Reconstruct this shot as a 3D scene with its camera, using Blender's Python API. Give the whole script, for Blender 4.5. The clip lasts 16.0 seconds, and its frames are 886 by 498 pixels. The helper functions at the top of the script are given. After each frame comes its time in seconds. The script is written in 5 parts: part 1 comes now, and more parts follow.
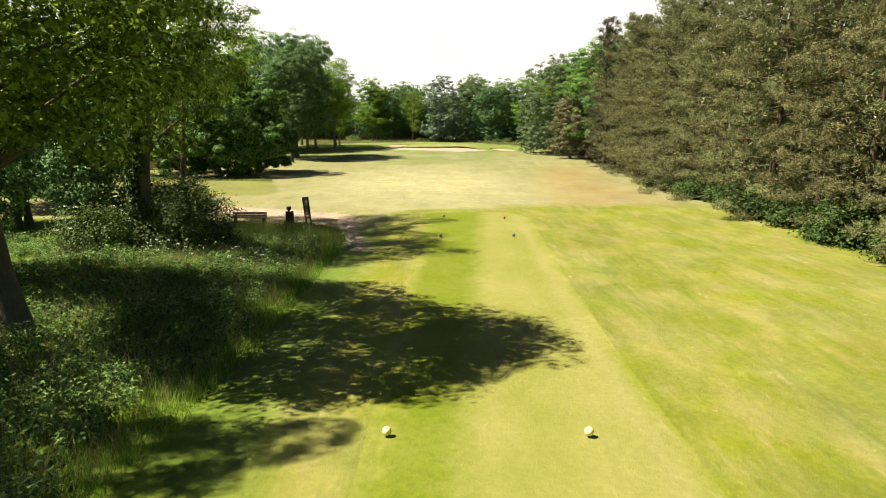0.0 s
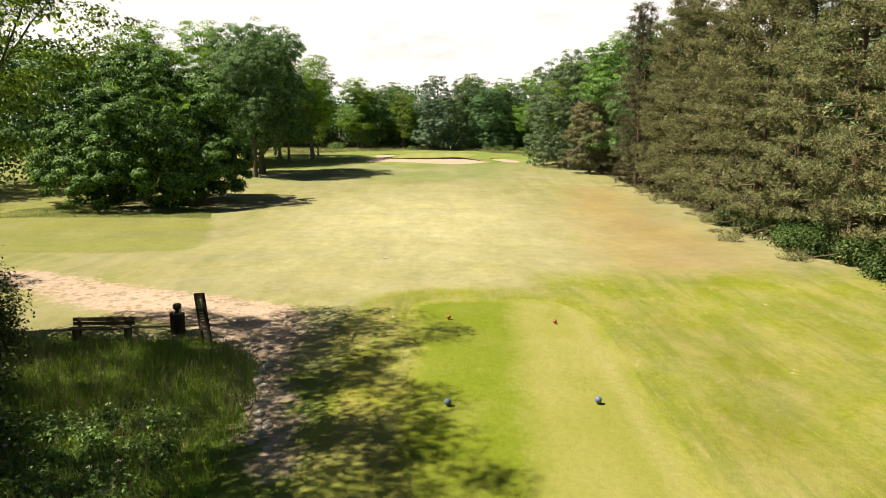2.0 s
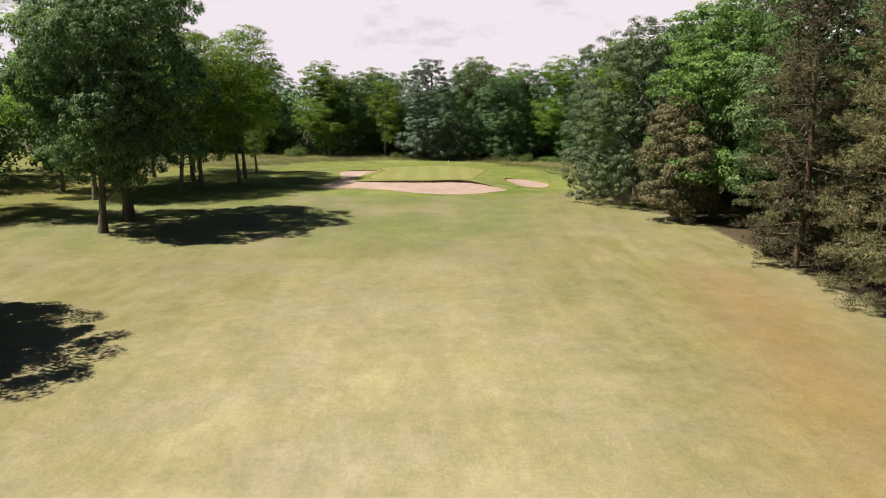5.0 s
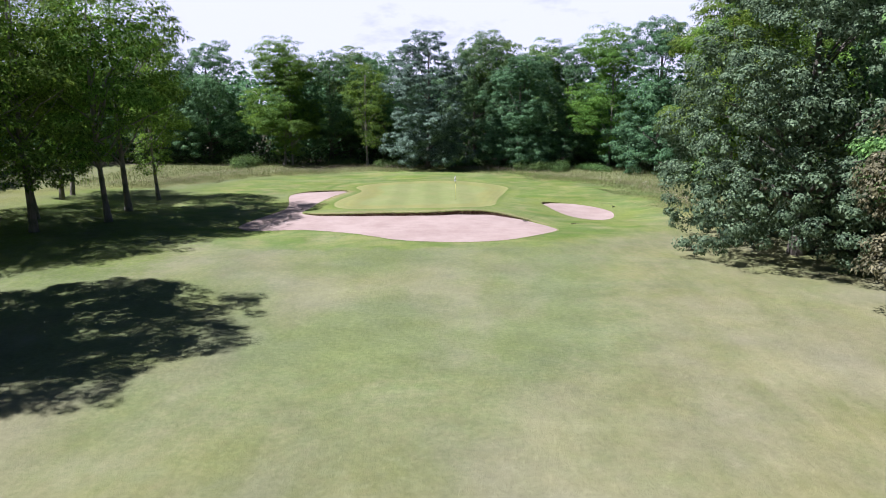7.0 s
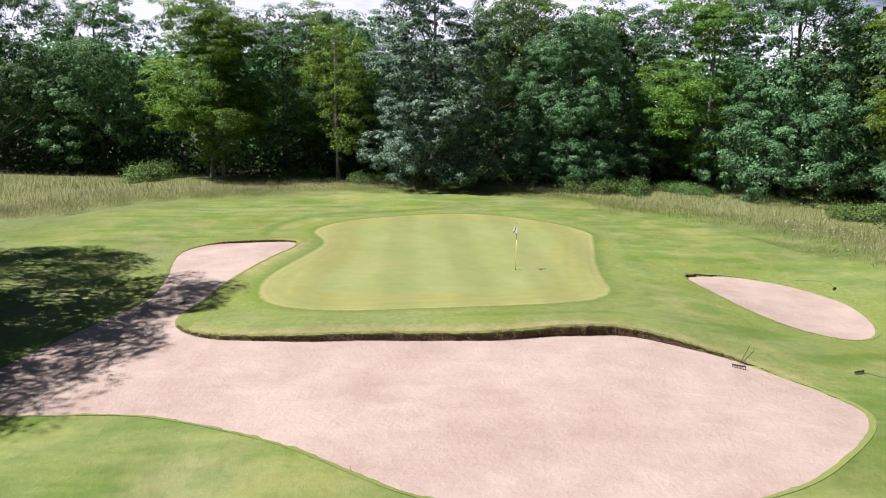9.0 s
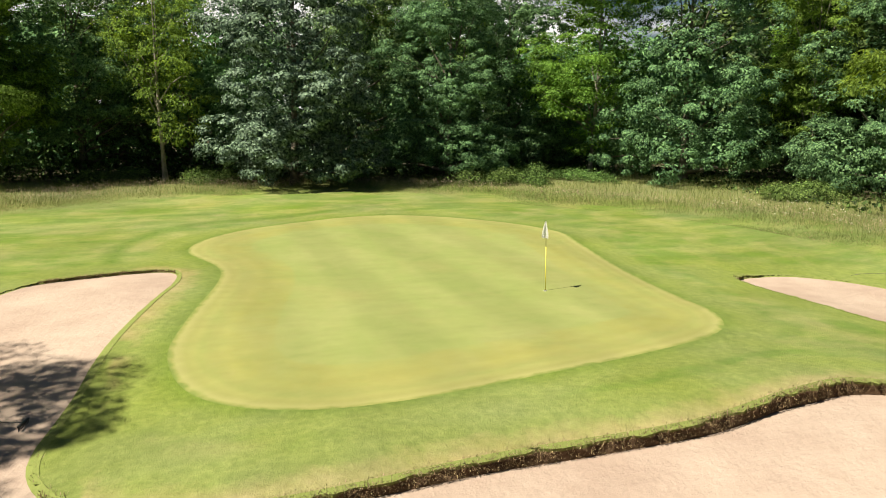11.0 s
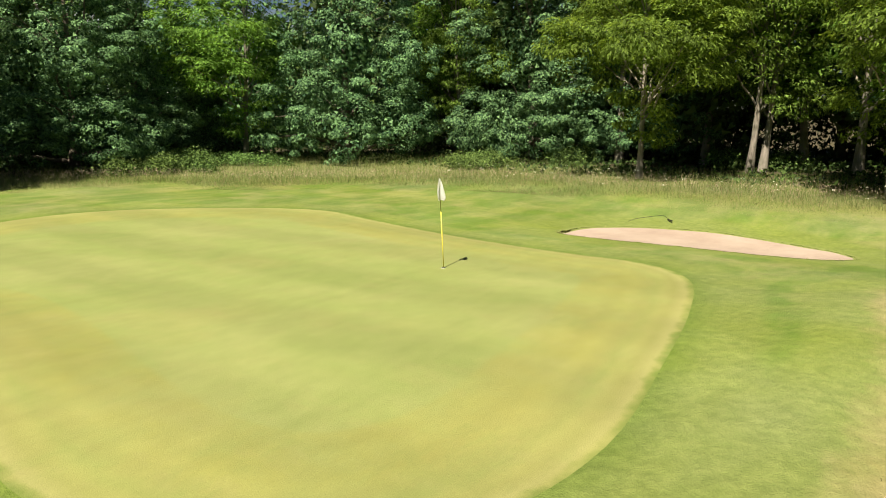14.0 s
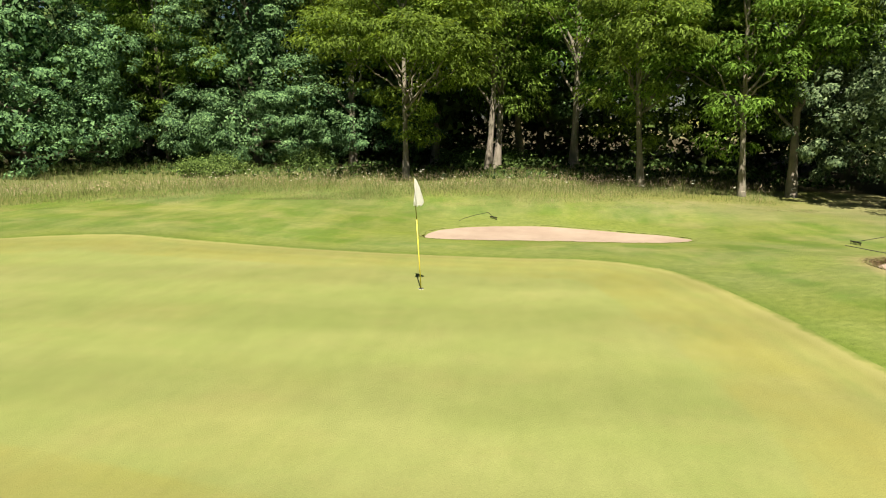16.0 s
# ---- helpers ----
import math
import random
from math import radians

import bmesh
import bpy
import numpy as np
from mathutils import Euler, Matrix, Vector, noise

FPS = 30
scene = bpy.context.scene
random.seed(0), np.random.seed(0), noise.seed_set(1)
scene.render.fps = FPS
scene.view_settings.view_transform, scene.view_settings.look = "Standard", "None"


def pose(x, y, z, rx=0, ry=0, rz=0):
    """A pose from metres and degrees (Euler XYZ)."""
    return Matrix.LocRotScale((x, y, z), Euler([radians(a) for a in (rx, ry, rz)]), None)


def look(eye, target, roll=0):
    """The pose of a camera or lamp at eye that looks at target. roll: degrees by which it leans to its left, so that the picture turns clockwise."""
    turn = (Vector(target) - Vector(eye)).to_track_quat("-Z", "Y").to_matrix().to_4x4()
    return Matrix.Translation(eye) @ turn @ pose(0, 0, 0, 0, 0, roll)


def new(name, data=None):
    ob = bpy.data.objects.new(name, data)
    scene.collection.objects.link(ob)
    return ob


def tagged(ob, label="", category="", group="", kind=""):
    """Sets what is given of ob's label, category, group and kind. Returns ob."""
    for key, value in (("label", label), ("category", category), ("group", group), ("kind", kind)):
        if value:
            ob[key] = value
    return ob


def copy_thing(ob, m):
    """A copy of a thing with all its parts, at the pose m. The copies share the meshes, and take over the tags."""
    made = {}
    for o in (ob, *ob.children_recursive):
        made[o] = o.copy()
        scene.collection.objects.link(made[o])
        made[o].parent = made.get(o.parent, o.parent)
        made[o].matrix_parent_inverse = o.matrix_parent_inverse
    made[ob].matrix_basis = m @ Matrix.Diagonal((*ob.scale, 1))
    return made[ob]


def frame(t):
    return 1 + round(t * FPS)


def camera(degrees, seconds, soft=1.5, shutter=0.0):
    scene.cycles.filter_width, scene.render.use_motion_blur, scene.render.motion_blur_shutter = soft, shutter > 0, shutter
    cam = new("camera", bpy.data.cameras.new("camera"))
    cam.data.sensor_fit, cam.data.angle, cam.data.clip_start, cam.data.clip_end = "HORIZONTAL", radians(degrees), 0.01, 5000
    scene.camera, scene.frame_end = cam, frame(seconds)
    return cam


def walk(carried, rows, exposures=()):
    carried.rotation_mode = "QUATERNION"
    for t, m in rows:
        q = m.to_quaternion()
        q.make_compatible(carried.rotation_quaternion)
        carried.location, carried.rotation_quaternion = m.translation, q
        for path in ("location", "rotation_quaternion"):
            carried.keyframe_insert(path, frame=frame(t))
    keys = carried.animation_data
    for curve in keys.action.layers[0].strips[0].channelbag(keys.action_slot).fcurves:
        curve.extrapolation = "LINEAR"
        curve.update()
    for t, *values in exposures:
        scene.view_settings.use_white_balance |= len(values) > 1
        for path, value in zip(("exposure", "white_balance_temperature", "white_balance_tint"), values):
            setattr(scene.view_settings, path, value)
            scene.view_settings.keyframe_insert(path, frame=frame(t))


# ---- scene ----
cam = camera(63.24, 16.0, 1.0)
PATH = [
    (0.00, -0.002, -0.000, 6.589, 80.12, -0.48, 0.10),
    (0.50, -0.212, 4.456, 6.792, 80.14, -0.46, 0.03),
    (1.00, -0.393, 9.378, 7.117, 80.15, -0.42, -0.12),
    (1.50, -0.517, 15.300, 7.497, 80.17, -0.38, -0.31),
    (2.00, -0.537, 22.177, 7.907, 80.15, -0.35, -0.55),
    (2.50, -0.484, 29.476, 8.364, 80.07, -0.36, -0.67),
    (3.00, -0.466, 36.881, 8.886, 79.96, -0.39, -0.84),
    (3.50, -0.379, 44.381, 9.423, 79.77, -0.49, -0.96),
    (4.00, -0.158, 52.158, 9.935, 79.53, -0.71, -0.90),
    (4.20, 0.073, 55.840, 10.104, 79.38, -0.87, -0.77),
    (4.62, 0.300, 62.497, 10.368, 79.21, -0.94, -0.69),
    (5.04, 0.445, 68.958, 10.394, 79.13, -0.78, -0.67),
    (5.46, 0.526, 75.582, 10.261, 79.11, -0.52, -0.69),
    (5.88, 0.556, 82.729, 10.048, 79.11, -0.27, -0.72),
    (6.30, 0.551, 90.757, 9.832, 79.09, -0.15, -0.72),
    (6.50, 0.593, 94.887, 9.725, 79.08, -0.09, -0.71),
    (7.00, 0.522, 105.071, 9.513, 79.01, -0.12, -0.71),
    (7.50, 0.292, 115.005, 9.340, 78.95, -0.29, -0.78),
    (8.00, -0.160, 124.375, 9.180, 78.88, -0.65, -0.74),
    (8.20, -0.533, 127.891, 9.048, 78.95, -0.90, -0.91),
    (8.55, -1.144, 133.744, 8.850, 78.93, -1.09, -1.30),
    (8.90, -2.066, 138.501, 8.571, 78.90, -1.09, -2.31),
    (9.25, -3.171, 142.292, 8.241, 78.87, -0.97, -3.96),
    (9.60, -4.331, 145.245, 7.892, 78.86, -0.80, -6.21),
    (9.95, -5.420, 147.486, 7.555, 78.90, -0.64, -9.06),
    (10.30, -6.309, 149.145, 7.261, 78.98, -0.56, -12.51),
    (10.50, -6.783, 150.112, 7.063, 79.09, -0.58, -14.66),
    (11.00, -7.803, 151.964, 6.736, 79.23, -0.52, -19.99),
    (11.50, -8.702, 153.619, 6.368, 79.28, -0.35, -25.57),
    (12.00, -9.458, 155.130, 6.009, 79.30, -0.15, -31.25),
    (12.50, -10.054, 156.524, 5.712, 79.27, 0.00, -36.76),
    (13.00, -10.523, 158.017, 5.414, 79.28, 0.13, -42.57),
    (13.50, -10.905, 159.633, 5.188, 79.30, 0.21, -48.45),
    (14.00, -11.160, 161.305, 5.011, 79.33, 0.28, -54.62),
    (14.50, -11.364, 163.160, 4.900, 79.42, 0.36, -61.34),
    (15.00, -11.404, 164.988, 4.836, 79.49, 0.44, -68.13),
    (15.50, -11.260, 167.012, 4.775, 79.57, 0.45, -75.64),
    (16.00, -10.895, 169.021, 4.640, 79.67, 0.36, -83.37),
]
EXPO = [
    (0.0, 1.05, 6800, 6), (1.0, 1.06, 6800, 7), (2.0, 0.9, 6800, 9), (3.0, 0.46, 6600, 12), (4.2, 0.37, 6800, 18),
    (6.3, 0.68, 5050, 26), (8.2, 0.68, 5050, 28), (10.3, 0.83, 6350, 8), (16.0, 0.82, 6500, 8),
]
walk(cam, [(t, pose(*p)) for t, *p in PATH], EXPO)

# ---- sky and sun ----
SUN_EL = 55.5
SHADOW = Vector((0.989, 0.148, 0.0))          # the way the shadows fall on the ground
sun_from = Vector((-SHADOW.x * math.cos(radians(SUN_EL)), -SHADOW.y * math.cos(radians(SUN_EL)), math.sin(radians(SUN_EL))))
sun = new("sun", bpy.data.lights.new("sun", "SUN"))
sun.data.energy, sun.data.angle, sun.data.color = 7.2, radians(0.55), (1.0, 0.90, 0.74)
sun.matrix_world = look(sun_from * 200, (0, 0, 0))

world = bpy.data.worlds.new("sky")
scene.world = world
world.use_nodes = True
wn, wl = world.node_tree.nodes, world.node_tree.links
sky = wn.new("ShaderNodeTexSky")
sky.sky_type, sky.sun_disc = "NISHITA", False
sky.sun_elevation, sky.sun_rotation = radians(SUN_EL), math.atan2(sun_from.x, sun_from.y)
sky.air_density, sky.dust_density, sky.ozone_density = 1.0, 0.5, 2.5
# broken cloud, crowding towards the northern horizon, clear overhead
coord = wn.new("ShaderNodeTexCoord")
stretch = wn.new("ShaderNodeMapping")
stretch.inputs["Scale"].default_value = (1.0, 1.0, 2.6)
wl.new(coord.outputs["Generated"], stretch.inputs["Vector"])
puffs = wn.new("ShaderNodeTexNoise")
puffs.inputs["Scale"].default_value, puffs.inputs["Detail"].default_value, puffs.inputs["Roughness"].default_value = 2.6, 7.0, 0.58
wl.new(stretch.outputs["Vector"], puffs.inputs["Vector"])
side = wn.new("ShaderNodeSeparateXYZ")
wl.new(coord.outputs["Generated"], side.inputs["Vector"])
lean = wn.new("ShaderNodeMath")
lean.operation = "MULTIPLY_ADD"
wl.new(side.outputs["Y"], lean.inputs[0])
lean.inputs[1].default_value, lean.inputs[2].default_value = 0.9, -0.63
rise = wn.new("ShaderNodeMath")
rise.operation = "MULTIPLY_ADD"
wl.new(side.outputs["Z"], rise.inputs[0])
rise.inputs[1].default_value = -0.55
wl.new(lean.outputs["Value"], rise.inputs[2])
total = wn.new("ShaderNodeMath")
wl.new(puffs.outputs["Fac"], total.inputs[0])
wl.new(rise.outputs["Value"], total.inputs[1])
cover = wn.new("ShaderNodeValToRGB")
cover.color_ramp.elements[0].position, cover.color_ramp.elements[1].position = 0.42, 0.60
wl.new(total.outputs["Value"], cover.inputs["Fac"])
cloudy = wn.new("ShaderNodeMix")
cloudy.data_type = "RGBA"
wl.new(cover.outputs["Color"], cloudy.inputs["Factor"])
wl.new(sky.outputs["Color"], cloudy.inputs["A"])
cloudy.inputs["B"].default_value = (26.8, 25.2, 24.2, 1)
wl.new(cloudy.outputs["Result"], wn["Background"].inputs["Color"])
wn["Background"].inputs["Strength"].default_value = 0.0235


# ---- materials ----
class Mat:
    """A node material with short ways to add the usual nodes."""

    def __init__(self, name):
        self.m = bpy.data.materials.new(name)
        self.m.use_nodes = True
        self.nt = self.m.node_tree
        self.b = self.nt.nodes["Principled BSDF"]
        self.out = self.nt.nodes["Material Output"]
        tc = self.nt.nodes.new("ShaderNodeTexCoord")
        self.obj = tc.outputs["Object"]

    def put(self, sock, v):
        if isinstance(v, bpy.types.NodeSocket):
            self.nt.links.new(v, sock)
        elif v is not None:
            sock.default_value = (*v, 1) if isinstance(v, tuple) and len(v) == 3 and sock.type == "RGBA" else v

    def scaled(self, sx, sy, sz, vec=None):
        n = self.nt.nodes.new("ShaderNodeMapping")
        self.put(n.inputs["Vector"], vec or self.obj)
        n.inputs["Scale"].default_value = (sx, sy, sz)
        return n.outputs["Vector"]

    def noise(self, scale, detail=4.0, rough=0.55, vec=None, warp=0.0):
        n = self.nt.nodes.new("ShaderNodeTexNoise")
        self.put(n.inputs["Vector"], vec or self.obj)
        n.inputs["Scale"].default_value, n.inputs["Detail"].default_value = scale, detail
        n.inputs["Roughness"].default_value, n.inputs["Distortion"].default_value = rough, warp
        return n.outputs["Fac"]

    def ramp(self, fac, *stops):
        n = self.nt.nodes.new("ShaderNodeValToRGB")
        els = n.color_ramp.elements
        while len(els) < len(stops):
            els.new(0.5)
        for e, (p, c) in zip(els, stops):
            e.position = p
            e.color = (*c, 1) if isinstance(c, tuple) else (c, c, c, 1)
        self.put(n.inputs["Fac"], fac)
        return n.outputs["Color"]

    def mix(self, fac, a, b, blend="MIX"):
        n = self.nt.nodes.new("ShaderNodeMix")
        n.data_type, n.blend_type = "RGBA", blend
        self.put(n.inputs["Factor"], fac)
        self.put(n.inputs[6], a)
        self.put(n.inputs[7], b)
        return n.outputs[2]

    def math(self, op, a, b=None, c=None, clamp=False):
        n = self.nt.nodes.new("ShaderNodeMath")
        n.operation, n.use_clamp = op, clamp
        for s, v in zip(n.inputs, (a, b, c)):
            self.put(s, v)
        return n.outputs["Value"]

    def attr(self, name):
        n = self.nt.nodes.new("ShaderNodeAttribute")
        n.attribute_name = name
        return n.outputs["Fac"]

    def island(self):
        return self.nt.nodes.new("ShaderNodeNewGeometry").outputs["Random Per Island"]

    def each(self):
        return self.nt.nodes.new("ShaderNodeObjectInfo").outputs["Random"]

    def hsv(self, col, h=0.5, s=1.0, v=1.0):
        n = self.nt.nodes.new("ShaderNodeHueSaturation")
        for key, x in (("Hue", h), ("Saturation", s), ("Value", v), ("Color", col)):
            self.put(n.inputs[key], x)
        return n.outputs["Color"]

    def bump(self, height, strength=0.4, dist=0.02):
        n = self.nt.nodes.new("ShaderNodeBump")
        n.inputs["Strength"].default_value, n.inputs["Distance"].default_value = strength, dist
        self.put(n.inputs["Height"], height)
        self.nt.links.new(n.outputs["Normal"], self.b.inputs["Normal"])
        return self

    def done(self, col, rough=0.8, metal=0.0, spec=0.3):
        self.put(self.b.inputs["Base Color"], col)
        self.put(self.b.inputs["Roughness"], rough)
        self.b.inputs["Metallic"].default_value = metal
        self.b.inputs["Specular IOR Level"].default_value = spec
        return self.m


def leaf_mat(name, dark, light, thin=0.35, rough=0.5, spec=0.4, tip=None, tint=0.25, vary=(0.55, 1.4)):
    """Leaves: each one of its own shade, each tree of its own tone, with light shining through."""
    k = Mat(name)
    col = k.mix(k.math("POWER", k.island(), 1.3), tuple(c * vary[0] for c in dark), tuple(c * vary[1] for c in light))
    if tip:
        col = k.mix(k.ramp(k.island(), (0.82, 0.0), (0.9, 1.0)), col, tip)
    patch = k.noise(0.45, 4)
    col = k.hsv(col, 0.5, 1.0, k.math("MULTIPLY_ADD", patch, 1.1, 0.45))
    col = k.hsv(col, k.math("MULTIPLY_ADD", k.each(), 0.03, 0.485), 1.0, k.math("MULTIPLY_ADD", k.each(), tint, 1 - tint / 2))
    k.done(col, max(rough, 0.6), 0, spec * 0.4)
    tr = k.nt.nodes.new("ShaderNodeBsdfTranslucent")
    k.put(tr.inputs["Color"], k.hsv(col, 0.485, 1.1, 1.25))
    both = k.nt.nodes.new("ShaderNodeMixShader")
    both.inputs["Fac"].default_value = thin * 0.65
    k.nt.links.new(k.b.outputs["BSDF"], both.inputs[1])
    k.nt.links.new(tr.outputs["BSDF"], both.inputs[2])
    k.nt.links.new(both.outputs["Shader"], k.out.inputs["Surface"])
    return k.m


def bark_mat(name, a, b, scale=1.0):
    k = Mat(name)
    furrow = k.noise(9 * scale, 5, 0.65, k.scaled(1, 1, 0.16))
    col = k.mix(furrow, a, b)
    col = k.mix(k.ramp(k.noise(1.3, 3), (0.45, 0.0), (0.62, 0.55)), col, (0.07, 0.085, 0.045))
    k.bump(furrow, 0.9, 0.05)
    return k.done(col, 0.9, 0, 0.15)


def turf(name, base, pale, fine=1.0):
    """Mown grass: blades, clumps and broad patches of tone."""
    k = Mat(name)
    blades = k.noise(38 * fine, 3, 0.7)
    clump = k.noise(5.5, 4, 0.6)
    broad = k.noise(0.35, 4, 0.6, k.scaled(1.0, 0.55, 1.0))
    col = k.mix(k.ramp(broad, (0.38, 0.0), (0.64, 1.0)), base, pale)
    return k, blades, clump, broad, col


def lime_turf(k, clump):
    """Bright short grass about the tee."""
    col = k.mix(k.ramp(k.noise(0.5, 5, 0.65, k.scaled(1.0, 0.4, 1.0)), (0.4, 0.0), (0.62, 1.0)), k.mix(clump, (0.122, 0.148, 0.013), (0.168, 0.178, 0.026)), (0.205, 0.196, 0.056))
    col = k.mix(k.ramp(k.noise(1.5, 5, 0.65, k.scaled(1.0, 0.09, 1.0)), (0.5, 0.0), (0.64, 0.5)), col, (0.108, 0.138, 0.018))
    col = k.mix(k.ramp(k.noise(2.4, 6, 0.75, k.scaled(1.0, 0.18, 1.0)), (0.56, 0.0), (0.68, 0.5)), col, (0.255, 0.228, 0.098))
    return k.mix(k.ramp(k.noise(1.0, 4, 0.75, k.scaled(1.0, 0.6, 1.0)), (0.67, 0.0), (0.72, 0.75)), col, (0.36, 0.29, 0.19))


def ground_mat():
    k, blades, clump, broad, col = turf("rough_turf", (0.158, 0.163, 0.060), (0.206, 0.194, 0.092))
    # lush and dry ground, semi-rough, mown strips, bare earth
    streak = k.noise(0.9, 4, 0.6, k.scaled(1.0, 0.12, 1.0))
    wob = k.noise(1.6, 4, 0.6)
    soft = lambda a, lo=0.3, hi=0.7, push=0.5: k.ramp(k.math("ADD", k.attr(a), k.math("MULTIPLY_ADD", wob, push, -push / 2)), (lo, 0.0), (hi, 1.0))
    col = k.mix(k.ramp(streak, (0.42, 0.0), (0.62, 0.5)), col, (0.232, 0.215, 0.105))
    col = k.mix(k.ramp(k.noise(0.8, 5, 0.65, k.scaled(1.0, 0.3, 1.0)), (0.5, 0.0), (0.68, 0.35)), col, (0.120, 0.145, 0.042))
    col = k.mix(soft("lush"), col, k.mix(clump, (0.110, 0.138, 0.047), (0.164, 0.184, 0.070)))
    col = k.mix(k.ramp(k.noise(0.11, 5, 0.6, k.scaled(1.0, 0.6, 1.0)), (0.46, 0.0), (0.62, 0.6)), col, (0.214, 0.200, 0.108))
    col = k.mix(soft("dry", 0.25, 1.1, 0.9), col, k.mix(clump, (0.235, 0.166, 0.075), (0.196, 0.162, 0.066)))
    # straw tone painting the fairway's bright look at a grazing angle
    straw = k.mix(k.ramp(k.noise(1.1, 5, 0.65, k.scaled(1.0, 0.25, 1.0)), (0.4, 0.0), (0.65, 1.0)), (0.258, 0.248, 0.128), (0.306, 0.287, 0.160))
    col = k.mix(soft("pale_sheen", 0.2, 1.0, 0.7), col, straw)
    col = k.mix(soft("lime"), col, lime_turf(k, clump))
    # deep green grass by the tee, and shade painted under the western locusts
    col = k.mix(soft("glade_and_shade"), col, k.mix(clump, (0.058, 0.108, 0.012), (0.140, 0.172, 0.026)))
    col = k.mix(soft("semi"), col, k.mix(clump, (0.118, 0.136, 0.034), (0.182, 0.178, 0.060)))
    col = k.mix(soft("hay", 0.3, 1.0, 0.7), col, k.mix(clump, (0.120, 0.142, 0.046), (0.176, 0.178, 0.078)))
    singe = k.mix(k.noise(6, 4), (0.20, 0.165, 0.06), (0.33, 0.275, 0.135))
    near = k.mix(k.ramp(k.noise(0.7, 5, 0.65, k.scaled(0.35, 1.0, 1.0)), (0.42, 0.0), (0.62, 1.0)), (0.104, 0.152, 0.030), (0.170, 0.196, 0.055))
    col = k.mix(soft("apron", 0.3, 0.8, 0.4), col, k.mix(k.ramp(k.noise(0.4, 4, 0.6), (0.5, 0.0), (0.66, 0.7)), near, (0.205, 0.208, 0.072)))
    col = k.mix(soft("swath", 0.3, 0.9, 0.5), col, k.mix(clump, (0.070, 0.118, 0.018), (0.125, 0.170, 0.036)))
    col = k.mix(soft("fringe", 0.35, 0.65, 0.3), col, k.mix(clump, (0.112, 0.152, 0.032), (0.182, 0.206, 0.058)))
    col = k.mix(soft("collar", 0.2, 1.0, 0.6), col, k.mix(clump, (0.082, 0.124, 0.020), (0.120, 0.160, 0.032)))
    col = k.mix(soft("singed", 0.3, 1.0, 0.9), col, singe)
    litter = k.mix(k.noise(3.0, 5), (0.045, 0.04, 0.02), (0.10, 0.085, 0.05))
    col = k.mix(soft("wood", 0.4, 0.6), col, litter)
    earth = k.mix(k.noise(5, 6, 0.7), (0.22, 0.155, 0.115), (0.47, 0.37, 0.29))
    earth = k.mix(k.ramp(k.noise(2.6, 6, 0.75), (0.5, 0.0), (0.6, 0.75)), earth, k.mix(clump, (0.10, 0.075, 0.045), (0.15, 0.14, 0.06)))
    col = k.mix(soft("dirt", 0.45, 0.75, 1.1), col, earth)
    col = k.hsv(col, 0.5, 1.0, k.math("MULTIPLY_ADD", blades, 0.5, 0.75))
    tuft = k.noise(1.7, 6, 0.7, k.scaled(1.0, 0.7, 1.0))
    col = k.hsv(col, 0.5, 1.0, k.math("MULTIPLY_ADD", clump, 0.4, 0.8))
    col = k.hsv(col, 0.5, 1.0, k.math("MULTIPLY_ADD", tuft, 0.44, 0.78))
    col = k.hsv(col, 0.5, k.math("MULTIPLY_ADD", k.noise(0.22, 4, 0.6), 0.5, 0.75), k.math("MULTIPLY_ADD", k.noise(0.16, 5, 0.6), 0.5, 0.75))
    blotch = k.ramp(k.noise(0.33, 6, 0.62), (0.3, 0.82), (0.7, 0.98))
    col = k.hsv(col, 0.5, 1.0, blotch)
    k.bump(k.math("ADD", k.math("MULTIPLY", blades, 0.4), k.math("ADD", k.math("MULTIPLY", clump, 0.6), tuft)), 0.75, 0.055)
    return k.done(col, 0.9, 0, 0.12)


